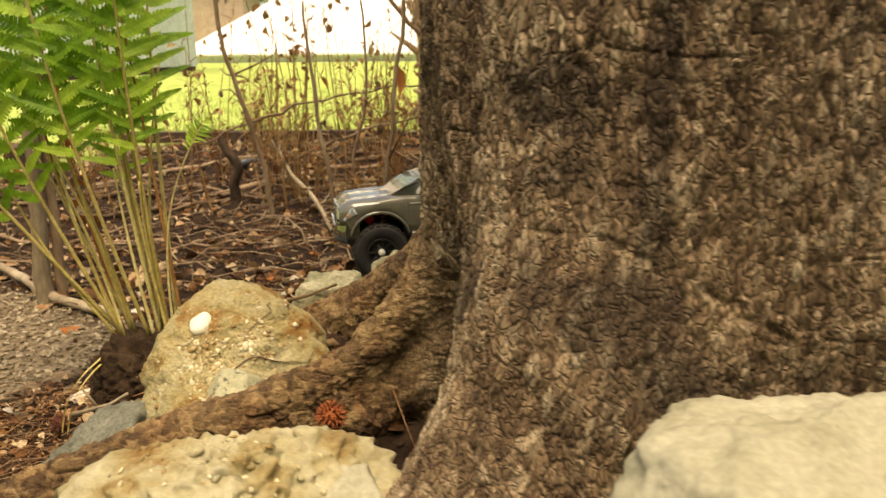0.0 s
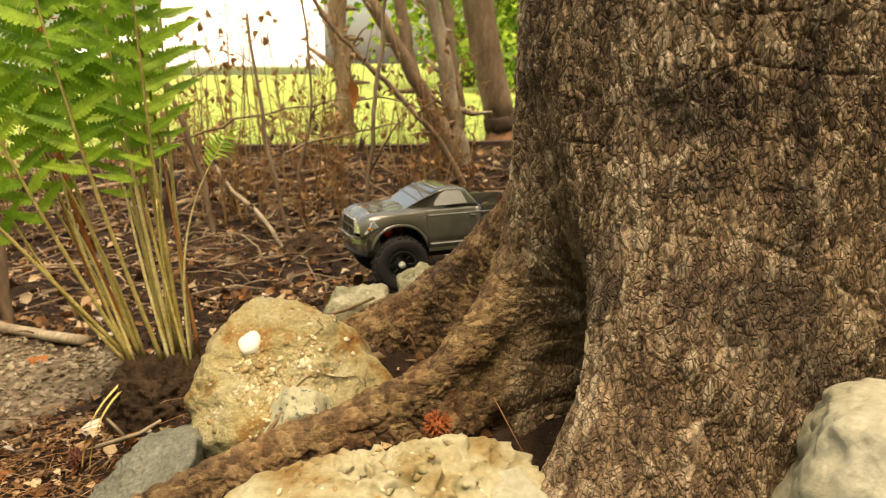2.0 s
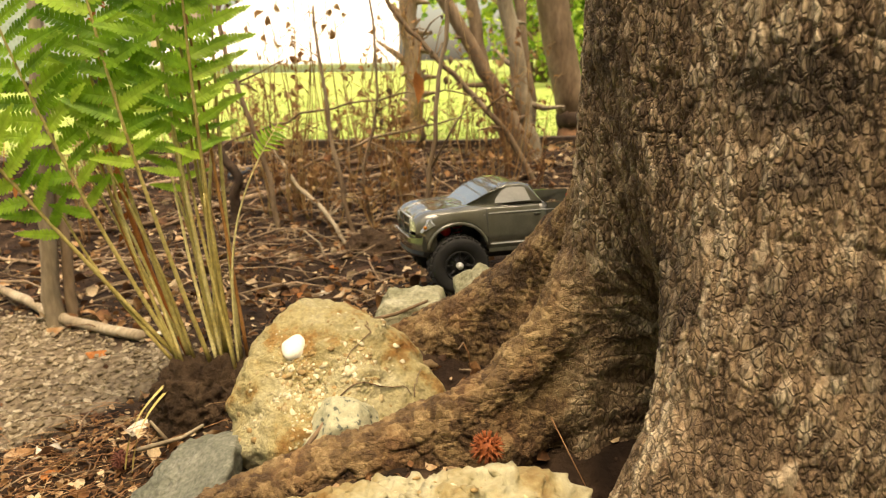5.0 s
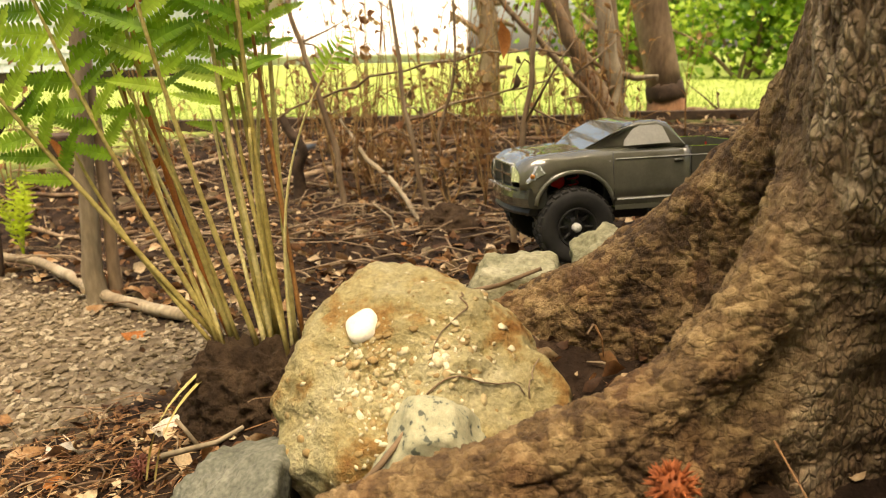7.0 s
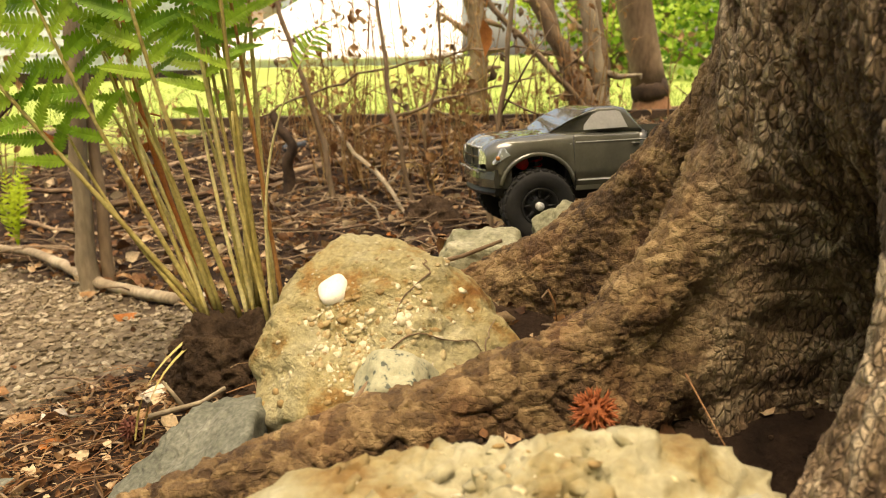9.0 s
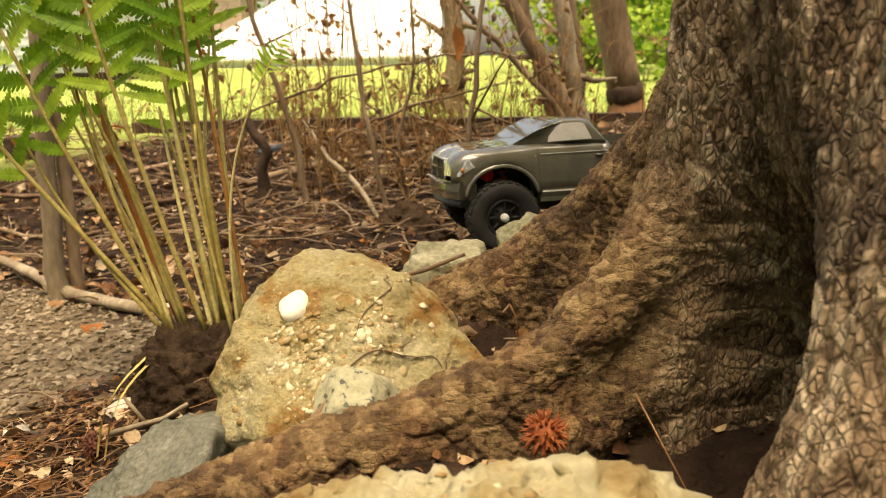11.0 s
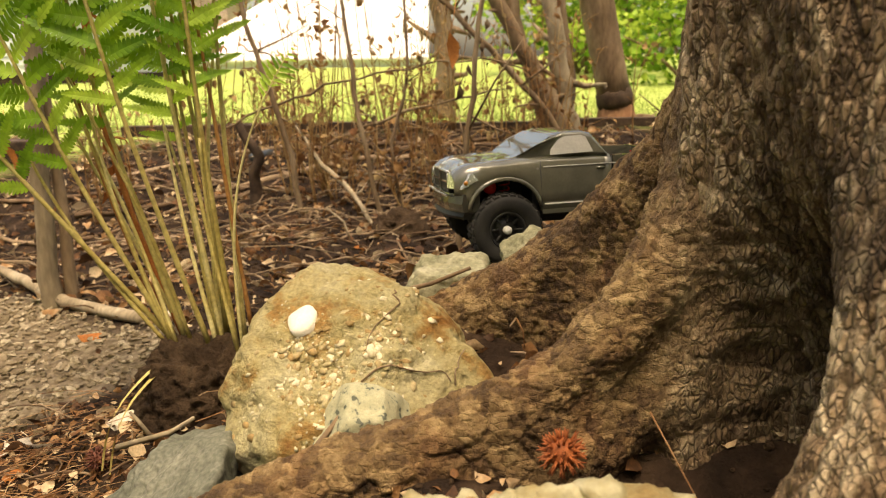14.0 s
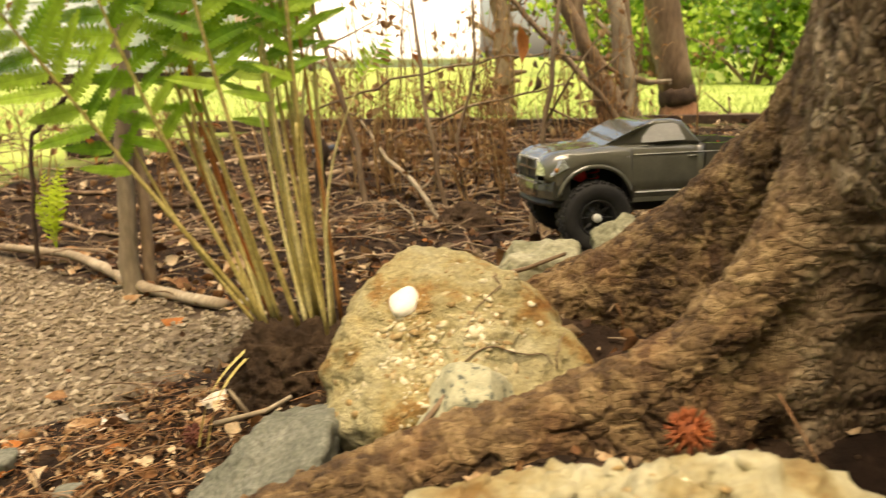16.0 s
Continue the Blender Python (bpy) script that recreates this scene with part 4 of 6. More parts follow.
def frond(parent, base, tip, sag, start, green, stem_mat, meshes, pairs=26, size=1.0, thick=0.0036, lean=(0, 0, 0), yaw=0.0):
    """A frond: stalk, and leaflets in pairs from `start` of its length to the tip."""
    n = 22
    pts = bent(base, tip, Vector(sag), n, Vector(lean))
    stalk = Shape().tube(pts, [thick * (1.25 - 0.95 * i / n) for i in range(n + 1)], 6, lump=0.15)
    fr = part("frond", stalk, stem_mat, parent)
    total = n
    pick = random.Random(int(abs(base[0] * 1e4 + tip[2] * 1e3 + tip[0] * 777)))
    for i in range(pairs):
        s = start + (0.985 - start) * (i / (pairs - 1)) ** 0.95
        k = min(int(s * total), total - 1)
        u = s * total - k
        at = pts[k].lerp(pts[k + 1], u)
        d = (pts[k + 1] - pts[k]).normalized()
        env = min(1.0, 0.62 + 2.2 * (i / pairs)) * (1 - max(0, (i / pairs - 0.45)) / 0.62) ** 0.75
        face = Matrix.Rotation(yaw, 3, "Z") @ Vector((1, -0.25, 0))
        side = (face - d * face.dot(d)).normalized()
        for sgn in (1, -1):
            x = (side * sgn + d * pick.uniform(0.30, 0.60) + Vector((0, pick.uniform(-0.30, 0.20), pick.uniform(-0.10, 0.12)))).normalized()
            z = side.cross(d) * pick.uniform(0.7, 1.1) + Vector((pick.uniform(-0.3, 0.3), pick.uniform(-0.5, 0.0), pick.uniform(0.2, 0.9)))
            z = (z - x * z.dot(x)).normalized()
            y = z.cross(x)
            sc = size * env * pick.uniform(0.88, 1.08)
            m = Matrix((x, y, z)).transposed().to_4x4()
            p = part("pinna", pick.choice(meshes), green, fr)
            p.matrix_basis = Matrix.Translation(at + d * (0.008 * sgn)) @ m @ Matrix.Diagonal((sc, sc, sc, 1))
    return fr


def build_fern():
    o = Vector((-0.56, 1.345, -0.10))
    fern = thing("fern_plant", o, "tall green fern with pale stalks on a dark root ball", "fern")
    meshes = [pinna_mesh(0.112, 14, FERN, s, d) for s, d in ((1, 0.10), (2, 0.22), (3, 0.02))]

    def w(x, y, z):
        return Vector((x, y, z)) - o

    left, right = (-0.584, 1.360, -0.10), (-0.508, 1.335, -0.10)
    # base, tip, sag, first leaflet, lean
    plan = [
        ((-0.600, 1.36, -0.10), (-0.990, 1.27, 0.50), (-0.04, -0.01, 0.05), 0.34, 17, 0.98, 0.2),
        ((-0.596, 1.35, -0.10), (-0.850, 1.30, 0.62), (-0.03, 0.00, 0.02), 0.36, 17, 1.00, 0.1),
        ((-0.590, 1.37, -0.10), (-0.745, 1.34, 0.68), (-0.02, 0.01, 0.02), 0.40, 17, 1.02, 0.1),
        ((-0.545, 1.34, -0.10), (-0.700, 1.29, 0.74), (-0.02, -0.01, 0.01), 0.42, 16, 1.00, 0.3),
        ((-0.525, 1.34, -0.10), (-0.595, 1.30, 0.76), (-0.01, 0.00, 0.00), 0.40, 16, 0.95, 0.5),
        ((-0.505, 1.33, -0.10), (-0.535, 1.30, 0.74), (-0.01, 0.00, 0.00), 0.44, 15, 0.80, 0.8),
        ((-0.500, 1.36, -0.10), (-0.505, 1.40, 0.72), (-0.01, 0.00, 0.00), 0.48, 14, 0.70, 0.9),
        ((-0.545, 1.38, -0.10), (-0.640, 1.50, 0.62), (-0.01, 0.00, 0.00), 0.42, 14, 0.9, 0.3),
    ]
    for base, tip, sag, start, pairs, size, yaw in plan:
        frond(fern, w(*base), w(*tip), sag, start, FERN, FERN_STEM, meshes, pairs, size, yaw=yaw)
    # a short frond bending out to the side
    frond(fern, w(-0.497, 1.33, -0.10), w(-0.405, 1.33, 0.315), (-0.035, 0, 0.03), 0.84, FERN, FERN_STEM, meshes, 8, 0.24, 0.0022)
    # bare stalks
    pick = random.Random(12)
    for i in range(17):
        b = left if i % 2 else right
        base = w(b[0] + pick.uniform(-0.022, 0.026), b[1] + pick.uniform(-0.03, 0.03), b[2])
        if i % 2:
            tip = base + Vector((-pick.uniform(0.07, 0.20), pick.uniform(-0.03, 0.06), pick.uniform(0.24, 0.44)))
        else:
            tip = base + Vector((pick.uniform(-0.10, 0.02), pick.uniform(-0.05, 0.08), pick.uniform(0.30, 0.72)))
        pts = bent(base, tip, Vector((pick.uniform(-0.02, 0.01), 0, 0.01)), 10)
        dead = i in (3, 8)
        part("stalk", Shape().tube(pts, [0.0036 * (1 - 0.05 * k) for k in range(11)], 6, lump=0.25), RUST_STEM if dead else FERN_STEM, fern, "rust-brown dead stalk" if dead else "")
    # a withered rust-coloured frond standing among the green ones
    pts = bent(w(-0.590, 1.37, -0.1), w(-0.735, 1.50, 0.56), Vector((-0.05, 0.02, 0.0)), 18)
    dead = Shape().tube(pts, [0.0050 - 0.00012 * k for k in range(19)], 6, lump=0.5)
    for k in range(6, 18):
        for _ in range(4):
            leaf_card(dead, pts[k], pick.uniform(0.018, 0.04), Vector((pick.uniform(-0.6, 0.6), pick.uniform(-0.4, 0.4), pick.uniform(-1, -0.2))), pick.uniform(0, 6), 0.5, 0.2)
    part("dead_frond", dead, RUST_LEAF, fern, "withered rust-brown frond")
    # root ball
    bm = bmesh.new()
    bmesh.ops.create_icosphere(bm, subdivisions=6, radius=1.0)
    d = np.array([v.co[:] for v in bm.verts])
    faces = [[v.index for v in f.verts] for f in bm.faces]
    bm.free()
    p = d * np.array((0.112, 0.105, 0.105))
    p[:, 2] = np.minimum(p[:, 2], 0.062 + 0.012 * fbm(p * 30, 2, 5))
    q = p + np.array((-0.53, 1.32, -0.158))
    p = p + d * (0.010 * fbm(q * 22, 4, 61) + 0.010 * fbm(q * 80, 4, 63))[:, None]
    ball = Shape().add((p + np.array((0.03, -0.025, -0.058))).tolist(), faces)
    part("root_ball", ball, SOIL, fern, "dark crumbly root ball")
    # dry blades hanging over its edge
    for i in range(2):
        a = w(-0.598 + 0.012 * i, 1.262, -0.095)
        b = w(-0.650 + 0.014 * i, 1.185 - 0.01 * i, -0.205)
        part("dry_blade", ribbon(bent(a, b, Vector((-0.010, -0.016, 0.014)), 8), 0.0050), FERN_STEM, fern, "straw-coloured dry blade")


def ribbon(pts, width, up=Vector((0, 0.4, 1))):
    sh, v, f = Shape(), [], []
    for i, p in enumerate(pts):
        d = (pts[min(i + 1, len(pts) - 1)] - pts[max(i - 1, 0)]).normalized()
        s = d.cross(up).normalized()
        k = width * (1 - 0.8 * i / (len(pts) - 1))
        v += [p - s * k, p + Vector((0, 0, -0.3 * k)), p + s * k]
    for i in range(len(pts) - 1):
        a = i * 3
        f += [(a, a + 1, a + 4, a + 3), (a + 1, a + 2, a + 5, a + 4)]
    return sh.add(v, f)


build_fern()


# ---- gum burrs ----
def gum_burr(at, size, label, BURR=BURR):
    sh, pick = Shape(), random.Random(int(at[0] * 999) + 5)
    bm = bmesh.new()
    bmesh.ops.create_icosphere(bm, subdivisions=3, radius=size * 0.62)
    sh.add([v.co * (1 + 0.10 * noise.noise(v.co * 300)) for v in bm.verts], [[v.index for v in f.verts] for f in bm.faces])
    bm.free()
    ob = tagged(new("gum_burr", sh.mesh("gum_burr", BURR)), label, "seed pod", "gum burrs")
    ob.location = at
    spikes = Shape()
    n = 64
    for i in range(n):
        z = 1 - 2 * (i + 0.5) / n
        a = i * 2.39996
        d = Vector((math.sqrt(1 - z * z) * math.cos(a), math.sqrt(1 - z * z) * math.sin(a), z))
        d = (d + Vector([pick.uniform(-0.12, 0.12) for _ in range(3)])).normalized()
        t = d.orthogonal().normalized()
        for sgn in (1, -1):
            spikes.tube([d * size * 0.56, d * size * 0.82 + t * (sgn * 0.02 * size), d * size * pick.uniform(0.98, 1.12) + t * (sgn * pick.uniform(0.06, 0.16) * size)], [size * 0.085, size * 0.06, size * 0.008], 5)
    part("spine", spikes, BURR, ob)["kind"] = "stuff"
    return ob


gum_burr((-0.126, 0.814, 0.008), 0.0185, "spiky rust-brown gum burr lying against the front root")
gum_burr((-0.012, 0.765, -0.100), 0.0135, "reddish gum burr half hidden in the hollow of the trunk")
gum_burr((-0.660, 1.20, -0.196), 0.0165, "dark red-brown gum burr in the leaf litter", plain("old_burr", (0.12, 0.035, 0.02), 0.8, vary=0.4))


# ---- the model pickup truck ----
def build_truck():
    PAINT = plain("grey_green_paint", (0.112, 0.110, 0.084), rough=0.13, spec=0.6, clear=1.0)
    BLACK = plain("black_plastic", (0.018, 0.018, 0.018), rough=0.45)
    RUBBER = material("tyre_rubber", [(0.3, (0.016, 0.016, 0.016)), (0.7, (0.035, 0.033, 0.030))], scale=30, rough=0.8, bump=0.3, bump_scale=200, depth=0.001, world_space=False, speckle=0.15)
    CHROME = plain("bright_trim", (0.62, 0.62, 0.60), rough=0.25, metal=0.7)
    WHITE = plain("white_line", (0.72, 0.72, 0.68), rough=0.4)
    RED = plain("red_spring", (0.55, 0.02, 0.02), rough=0.35)
    AMBER = plain("amber_lens", (0.40, 0.15, 0.03), rough=0.2)
    # the pale base colour of the side glass paints in a sky reflection
    PANE = plain("sky_reflection_window", (0.46, 0.46, 0.43), rough=0.06, spec=0.9, clear=0.8)
    SCREEN = plain("dark_screen", (0.10, 0.11, 0.088), rough=0.06, spec=0.8, clear=1.0)
    DARK = plain("dark_bumper_paint", (0.030, 0.033, 0.027), rough=0.2, spec=0.5, clear=0.8)
    heading = math.atan2(-0.192, -0.981)
    m = Matrix.Translation((-0.026, 1.484, 0.006)) @ Matrix.Rotation(heading, 4, "Z") @ Matrix.Rotation(radians(-1.0), 4, "Y")
    truck = thing("model_truck", m, "grey-green remote-control pickup truck on big black tyres, behind the roots", "toy truck")
    # along x: nose at +0.215, tail at -0.215; z from the ground under the tyres
    R, TR = 0.053, 0.083
    FX, RX, RB = 0.110, -0.116, -0.150

    def extrude(outline, half, taper=None, name="body", mat=PAINT, label=""):
        """Side outline (x, z) carried across the width, drawn in towards the top and nose."""
        sh = Shape()
        cols = [-1, -0.93, -0.6, 0, 0.6, 0.93, 1]
        v = []
        for c in cols:
            edge = 0.0035 if abs(c) == 1 else 0.0
            for x, z in outline:
                k = taper(x, z) if taper else 1.0
                cz = sum(q[1] for q in outline) / len(outline)
                v.append((x, c * half * k, z - (edge if z > cz else -edge)))
        n = len(outline)
        f = []
        for i in range(len(cols) - 1):
            for j in range(n):
                f.append((i * n + j, i * n + (j + 1) % n, (i + 1) * n + (j + 1) % n, (i + 1) * n + j))
        sh.add(v, f)
        bm = bmesh.new()
        vs = [bm.verts.new(p) for p in sh.v]
        for face in f:
            bm.faces.new([vs[i] for i in face])
        for i in (0, len(cols) - 1):
            ring = [vs[i * n + j] for j in range(n)]
            face = bm.faces.new(ring)
            bmesh.ops.triangulate(bm, faces=[face])
        bmesh.ops.recalc_face_normals(bm, faces=bm.faces[:])
        me = bpy.data.meshes.new(name)
        bm.to_mesh(me)
        bm.free()
        me.materials.append(mat)
        me.polygons.foreach_set("use_smooth", [True] * len(me.polygons))
        ob = part(name, me, mat, truck, label)
        bev = ob.modifiers.new("soft_edges", "BEVEL")
        bev.width, bev.segments, bev.limit_method, bev.angle_limit, bev.harden_normals = 0.004, 3, "ANGLE", radians(38), True
        return ob

    SILL = 0.088

    def loft(stations, name, mat):
        """A moulded shell along x: (x, half width, top of the middle, shoulder, foot of the side)."""
        v = []
        for x, hw, crown, shoulder, foot in stations:
            half = [(hw * 0.985, foot), (hw, foot + 0.35 * (shoulder - foot)), (hw * 0.99, foot + 0.72 * (shoulder - foot)), (hw * 0.955, shoulder - 0.0045), (hw * 0.885, shoulder + 0.0005), (hw * 0.70, crown - 0.0012), (hw * 0.60, crown - 0.0036), (hw * 0.3, crown - 0.0008)]
            v += [(x, y, z) for y, z in half] + [(x, 0.0, crown)] + [(x, -y, z) for y, z in half[::-1]]
        k = 17
        f = [(i * k + j, i * k + j + 1, (i + 1) * k + j + 1, (i + 1) * k + j) for i in range(len(stations) - 1) for j in range(k - 1)]
        f.append(tuple(range(k)))
        ob = part(name, Shape().add(v, f), mat, truck)
        wall = ob.modifiers.new("wall", "SOLIDIFY")
        wall.thickness, wall.offset = 0.0025, 0.0
        return ob

    def foot(x):
        r = 0.060 ** 2 - (x - FX) ** 2
        return max(SILL, 0.092 + 0.80 * math.sqrt(r)) if r > 0 else SILL + (0.020 if x > FX else 0.0)

    stations = []
    for x in [0.193, 0.191, 0.187, 0.181, 0.174] + list(np.linspace(0.1699, 0.0501, 34)) + [0.048, 0.03, 0.0, -0.03, -0.06, -0.078]:
        lead = max(0.0, (x - 0.150) / 0.043)
        crown = 0.1690 - 0.055 * max(0.0, x - 0.085) - 0.0125 * lead ** 3
        stations.append((x, 0.0955 * (1 - 0.10 * lead ** 3), crown, crown - 0.0035 - 0.0025 * lead, foot(x) if x < 0.178 else 0.118))
    loft(stations[::-1], "body", PAINT)
    bed = [(-0.080, 0.1665), (-0.205, 0.1645), (-0.213, 0.150), (-0.212, 0.108), (RB - 0.058, 0.104)] + [(RB - 0.056 * math.cos(a), 0.104 + 0.046 * math.sin(a)) for a in np.linspace(0.1, math.pi - 0.1, 11)] + [(-0.080, SILL)]
    for sgn in (1, -1):
        side = Shape()
        n = len(bed)
        v = [(x, sgn * 0.095, z) for x, z in bed] + [(x, sgn * 0.083, z) for x, z in bed]
        side.add(v, [(i, (i + 1) % n, (i + 1) % n + n, i + n) for i in range(n)])
        bm = bmesh.new()
        vs = [bm.verts.new(p) for p in side.v]
        for face in side.f:
            bm.faces.new([vs[i] for i in face])
        for o in (0, n):
            bmesh.ops.triangulate(bm, faces=[bm.faces.new([vs[o + i] for i in range(n)])])
        bmesh.ops.recalc_face_normals(bm, faces=bm.faces[:])
        me = bpy.data.meshes.new("bed_side")
        bm.to_mesh(me), bm.free()
        me.materials.append(PAINT)
        part("bed_side", me, PAINT, truck)
    part("bed_floor", Shape().box((-0.208, -0.083, 0.118), (-0.080, 0.083, 0.126)), BLACK, truck, smooth=False)
    part("tailgate", Shape().box((-0.215, -0.083, 0.108), (-0.206, 0.083, 0.163)), PAINT, truck, smooth=False)
    # cab
    cab = [(0.088, 0.164), (0.050, 0.1835), (0.016, 0.2000), (0.000, 0.2040), (-0.030, 0.2045), (-0.046, 0.2010), (-0.055, 0.192), (-0.074, 0.164)]
    top = lambda x, z: (1 - 3.6 * max(0, z - 0.164)) * (1 - 0.30 * max(0, (x - 0.030) / 0.058) ** 2)
    extrude(cab, 0.092, top, "cab", PAINT)

    def pane(pts, sgn, mat, name, lift=0.0012, label=""):
        v = []
        for x, z in pts:
            y = sgn * (0.092 * top(x, z) + lift)
            v.append((x, y, z))
        v += [(x, y - sgn * 0.002, z) for x, y, z in v]
        k = len(pts)
        f = [tuple(range(k)), tuple(range(k, 2 * k))[::-1]] + [(i, (i + 1) % k, (i + 1) % k + k, i + k) for i in range(k)]
        part(name, Shape().add(v, f), mat, truck, label, smooth=False)

    for sgn in (1, -1):
        pane([(0.030, 0.1715), (0.028, 0.1790), (0.012, 0.1938), (0.000, 0.1980), (-0.028, 0.1985), (-0.036, 0.1955), (-0.046, 0.1730)], sgn, PANE, "side_window", 0.0016, "side window coloured pale for reflected sky")
        # door lines and side trim
        for x0, z0, x1, z1 in ((0.046, 0.092, 0.049, 0.164), (-0.076, 0.092, -0.076, 0.166)):
            part("door_line", Shape().tube([(x0, sgn * 0.0962, z0), (x1, sgn * 0.0955, z1)], 0.0008, 5), BLACK, truck)
        part("pinstripe", Shape().box((-0.074, sgn * 0.0935, 0.1125), (0.044, sgn * 0.0966, 0.1142)), WHITE, truck, "white side stripe", smooth=False)
        part("pinstripe", Shape().box((-0.20, sgn * 0.0925, 0.1540), (0.044, sgn * 0.0953, 0.1550)), WHITE, truck, "white side stripe", smooth=False)
        part("rocker", Shape().box((-0.076, sgn * 0.083, 0.083), (0.046, sgn * 0.0965, 0.090)), PAINT, truck, smooth=False)
        part("rocker_trim", Shape().box((-0.074, sgn * 0.0945, 0.0970), (0.042, sgn * 0.0968, 0.0990)), WHITE, truck, "white sill stripe", smooth=False)
        part("door_handle", Shape().tube([(-0.064, sgn * 0.0955, 0.1485), (-0.050, sgn * 0.0960, 0.1485)], 0.0022, 6), PAINT, truck)
        part("badge_bar", Shape().box((0.052, sgn * 0.0930, 0.1500), (0.070, sgn * 0.0953, 0.1530)), CHROME, truck, "pale lettering bar on the wing", smooth=False)
        # flare over the front wheel
        a = np.linspace(0.1, math.pi - 0.1, 15)
        part("wheel_flare", Shape().tube([(FX - 0.0615 * math.cos(t), sgn * 0.0955, 0.091 + 0.0490 * math.sin(t)) for t in a], 0.0036, 8), PAINT, truck)
        lamp = [(0.1955, 0.0560, 0.1270), (0.1800, 0.0935, 0.1280), (0.1560, 0.0955, 0.1400), (0.1640, 0.0935, 0.1510), (0.1930, 0.0560, 0.1500)]
        lamp = [(x + 0.003, sgn * y * 1.035, z) for x, y, z in lamp] + [(x - 0.012, sgn * y * 0.95, z) for x, y, z in lamp]
        head = part("headlight", Shape().add(lamp, [(0, 1, 2, 3, 4), (9, 8, 7, 6, 5)] + [(i, (i + 1) % 5, (i + 1) % 5 + 5, i + 5) for i in range(5)]), CHROME, truck, "clear headlight with a bright reflector", smooth=False)
        for z in (0.132, 0.1415):
            part("bulb", Shape().tube([(0.184, sgn * 0.073, z), (0.1905, sgn * 0.0745, z)], [0.0052, 0.0052], 12), BLACK, head, "dark round lamp")
        part("indicator", Shape().tube([(0.173, sgn * 0.093, 0.137), (0.1775, sgn * 0.0980, 0.137)], [0.0040, 0.0030], 10), AMBER, head, "amber indicator")
    rows = [(0.0855, 0.1653), (0.068, 0.1743), (0.050, 0.1835), (0.033, 0.1918), (0.018, 0.1990)]
    v = [(x + 0.0008, c * 0.092 * top(x, z) * 0.90, z + 0.0016 + lift) for lift in (0.0, -0.0025) for x, z in rows for c in (-1, -0.5, 0, 0.5, 1)]
    f = [(o + i * 5 + j, o + i * 5 + j + 1, o + i * 5 + j + 6, o + i * 5 + j + 5) for o in (0, 25) for i in range(4) for j in range(4)]
    part("windshield", Shape().add(v, f), SCREEN, truck, "dark glossy windshield")
    grille = part("grille", Shape().box((0.181, -0.053, 0.121), (0.1945, 0.053, 0.1485)), BLACK, truck, "black grille", smooth=False)
    part("grille_bar", Shape().box((0.1940, -0.053, 0.1340), (0.1975, 0.053, 0.1372)), PAINT, grille, smooth=False)
    part("grille_bar", Shape().box((0.1940, -0.0022, 0.1212), (0.1975, 0.0022, 0.1484)), PAINT, grille, smooth=False)
    for sgn in (1, -1):
        part("grille_side", Shape().tube([(0.1955, sgn * 0.054, 0.120), (0.1955, sgn * 0.0545, 0.1495)], 0.0026, 8), PAINT, grille)
    part("front_bumper", extr_bumper(0.166, 0.203, 0.094, 0.090, 0.121), DARK, truck, smooth=False)
    part("bumper_trim", Shape().box((0.2005, -0.066, 0.1150), (0.2045, 0.066, 0.1175)), CHROME, truck, smooth=False)
    part("grille_frame", Shape().tube([(0.193, -0.054, 0.1500), (0.1965, 0.0, 0.1515), (0.193, 0.054, 0.1500)], 0.0022, 6), CHROME, truck, "bright rim over the grille")
    part("valance", extr_bumper(0.160, 0.200, 0.086, 0.078, 0.092), BLACK, truck, "black lower bumper lip", smooth=False)
    part("rear_bumper", Shape().box((-0.224, -0.088, 0.096), (-0.210, 0.088, 0.110)), BLACK, truck, smooth=False)
    for sgn in (1, -1):
        part("tail_light", Shape().box((-0.2155, sgn * 0.082, 0.128), (-0.2035, sgn * 0.0962, 0.155)), RED, truck, "red tail light", smooth=False)
    part("chassis", Shape().box((-0.17, -0.030, 0.070), (0.165, 0.030, 0.090)).box((-0.03, -0.045, 0.062), (0.06, 0.045, 0.082)), BLACK, truck, smooth=False)
    # wheels
    tyre_me, tread_me, rim_me, cap_me, nut_me = wheel_meshes(R, RUBBER, BLACK, WHITE)
    for x in (FX, RX):
        axle = part("axle", Shape().tube([(x, -TR, R), (x, TR, R)], 0.007, 8).tube([(x, 0.012, R - 0.004), (x, -0.020, R - 0.004)], 0.015, 10), BLACK, truck)
        for sgn in (1, -1):
            hub = part("wheel", rim_me, BLACK, truck, "black wheel with a white hub cap")
            hub.matrix_basis = pose(x, sgn * TR, R, 0, 0, 0 if sgn > 0 else 180)
            part("tyre", tyre_me, RUBBER, hub)
            part("tread", tread_me, RUBBER, hub, "small rubber cleats of the tread")["kind"] = "stuff"
            for k in range(8):
                part("spoke", nut_me, BLACK, hub).matrix_basis = Matrix.Rotation(k * math.pi / 4, 4, "Y")
            part("hub_cap", cap_me, WHITE, hub, "white hub cap")
            shock = part("shock", Shape().tube([(x - 0.010, sgn * 0.045, R + 0.006), (x - 0.004, sgn * 0.062, 0.130)], 0.0045, 8), BLACK, truck)
            coil = [(x - 0.010 + 0.006 * t + 0.0075 * math.cos(t * 44), sgn * (0.045 + 0.017 * t) + 0.0075 * math.sin(t * 44), R + 0.012 + 0.066 * t) for t in np.linspace(0.1, 0.95, 80)]
            part("spring", Shape().tube(coil, 0.0013, 5), RED if x > 0 else BLACK, shock, "red coil spring" if x > 0 else "")
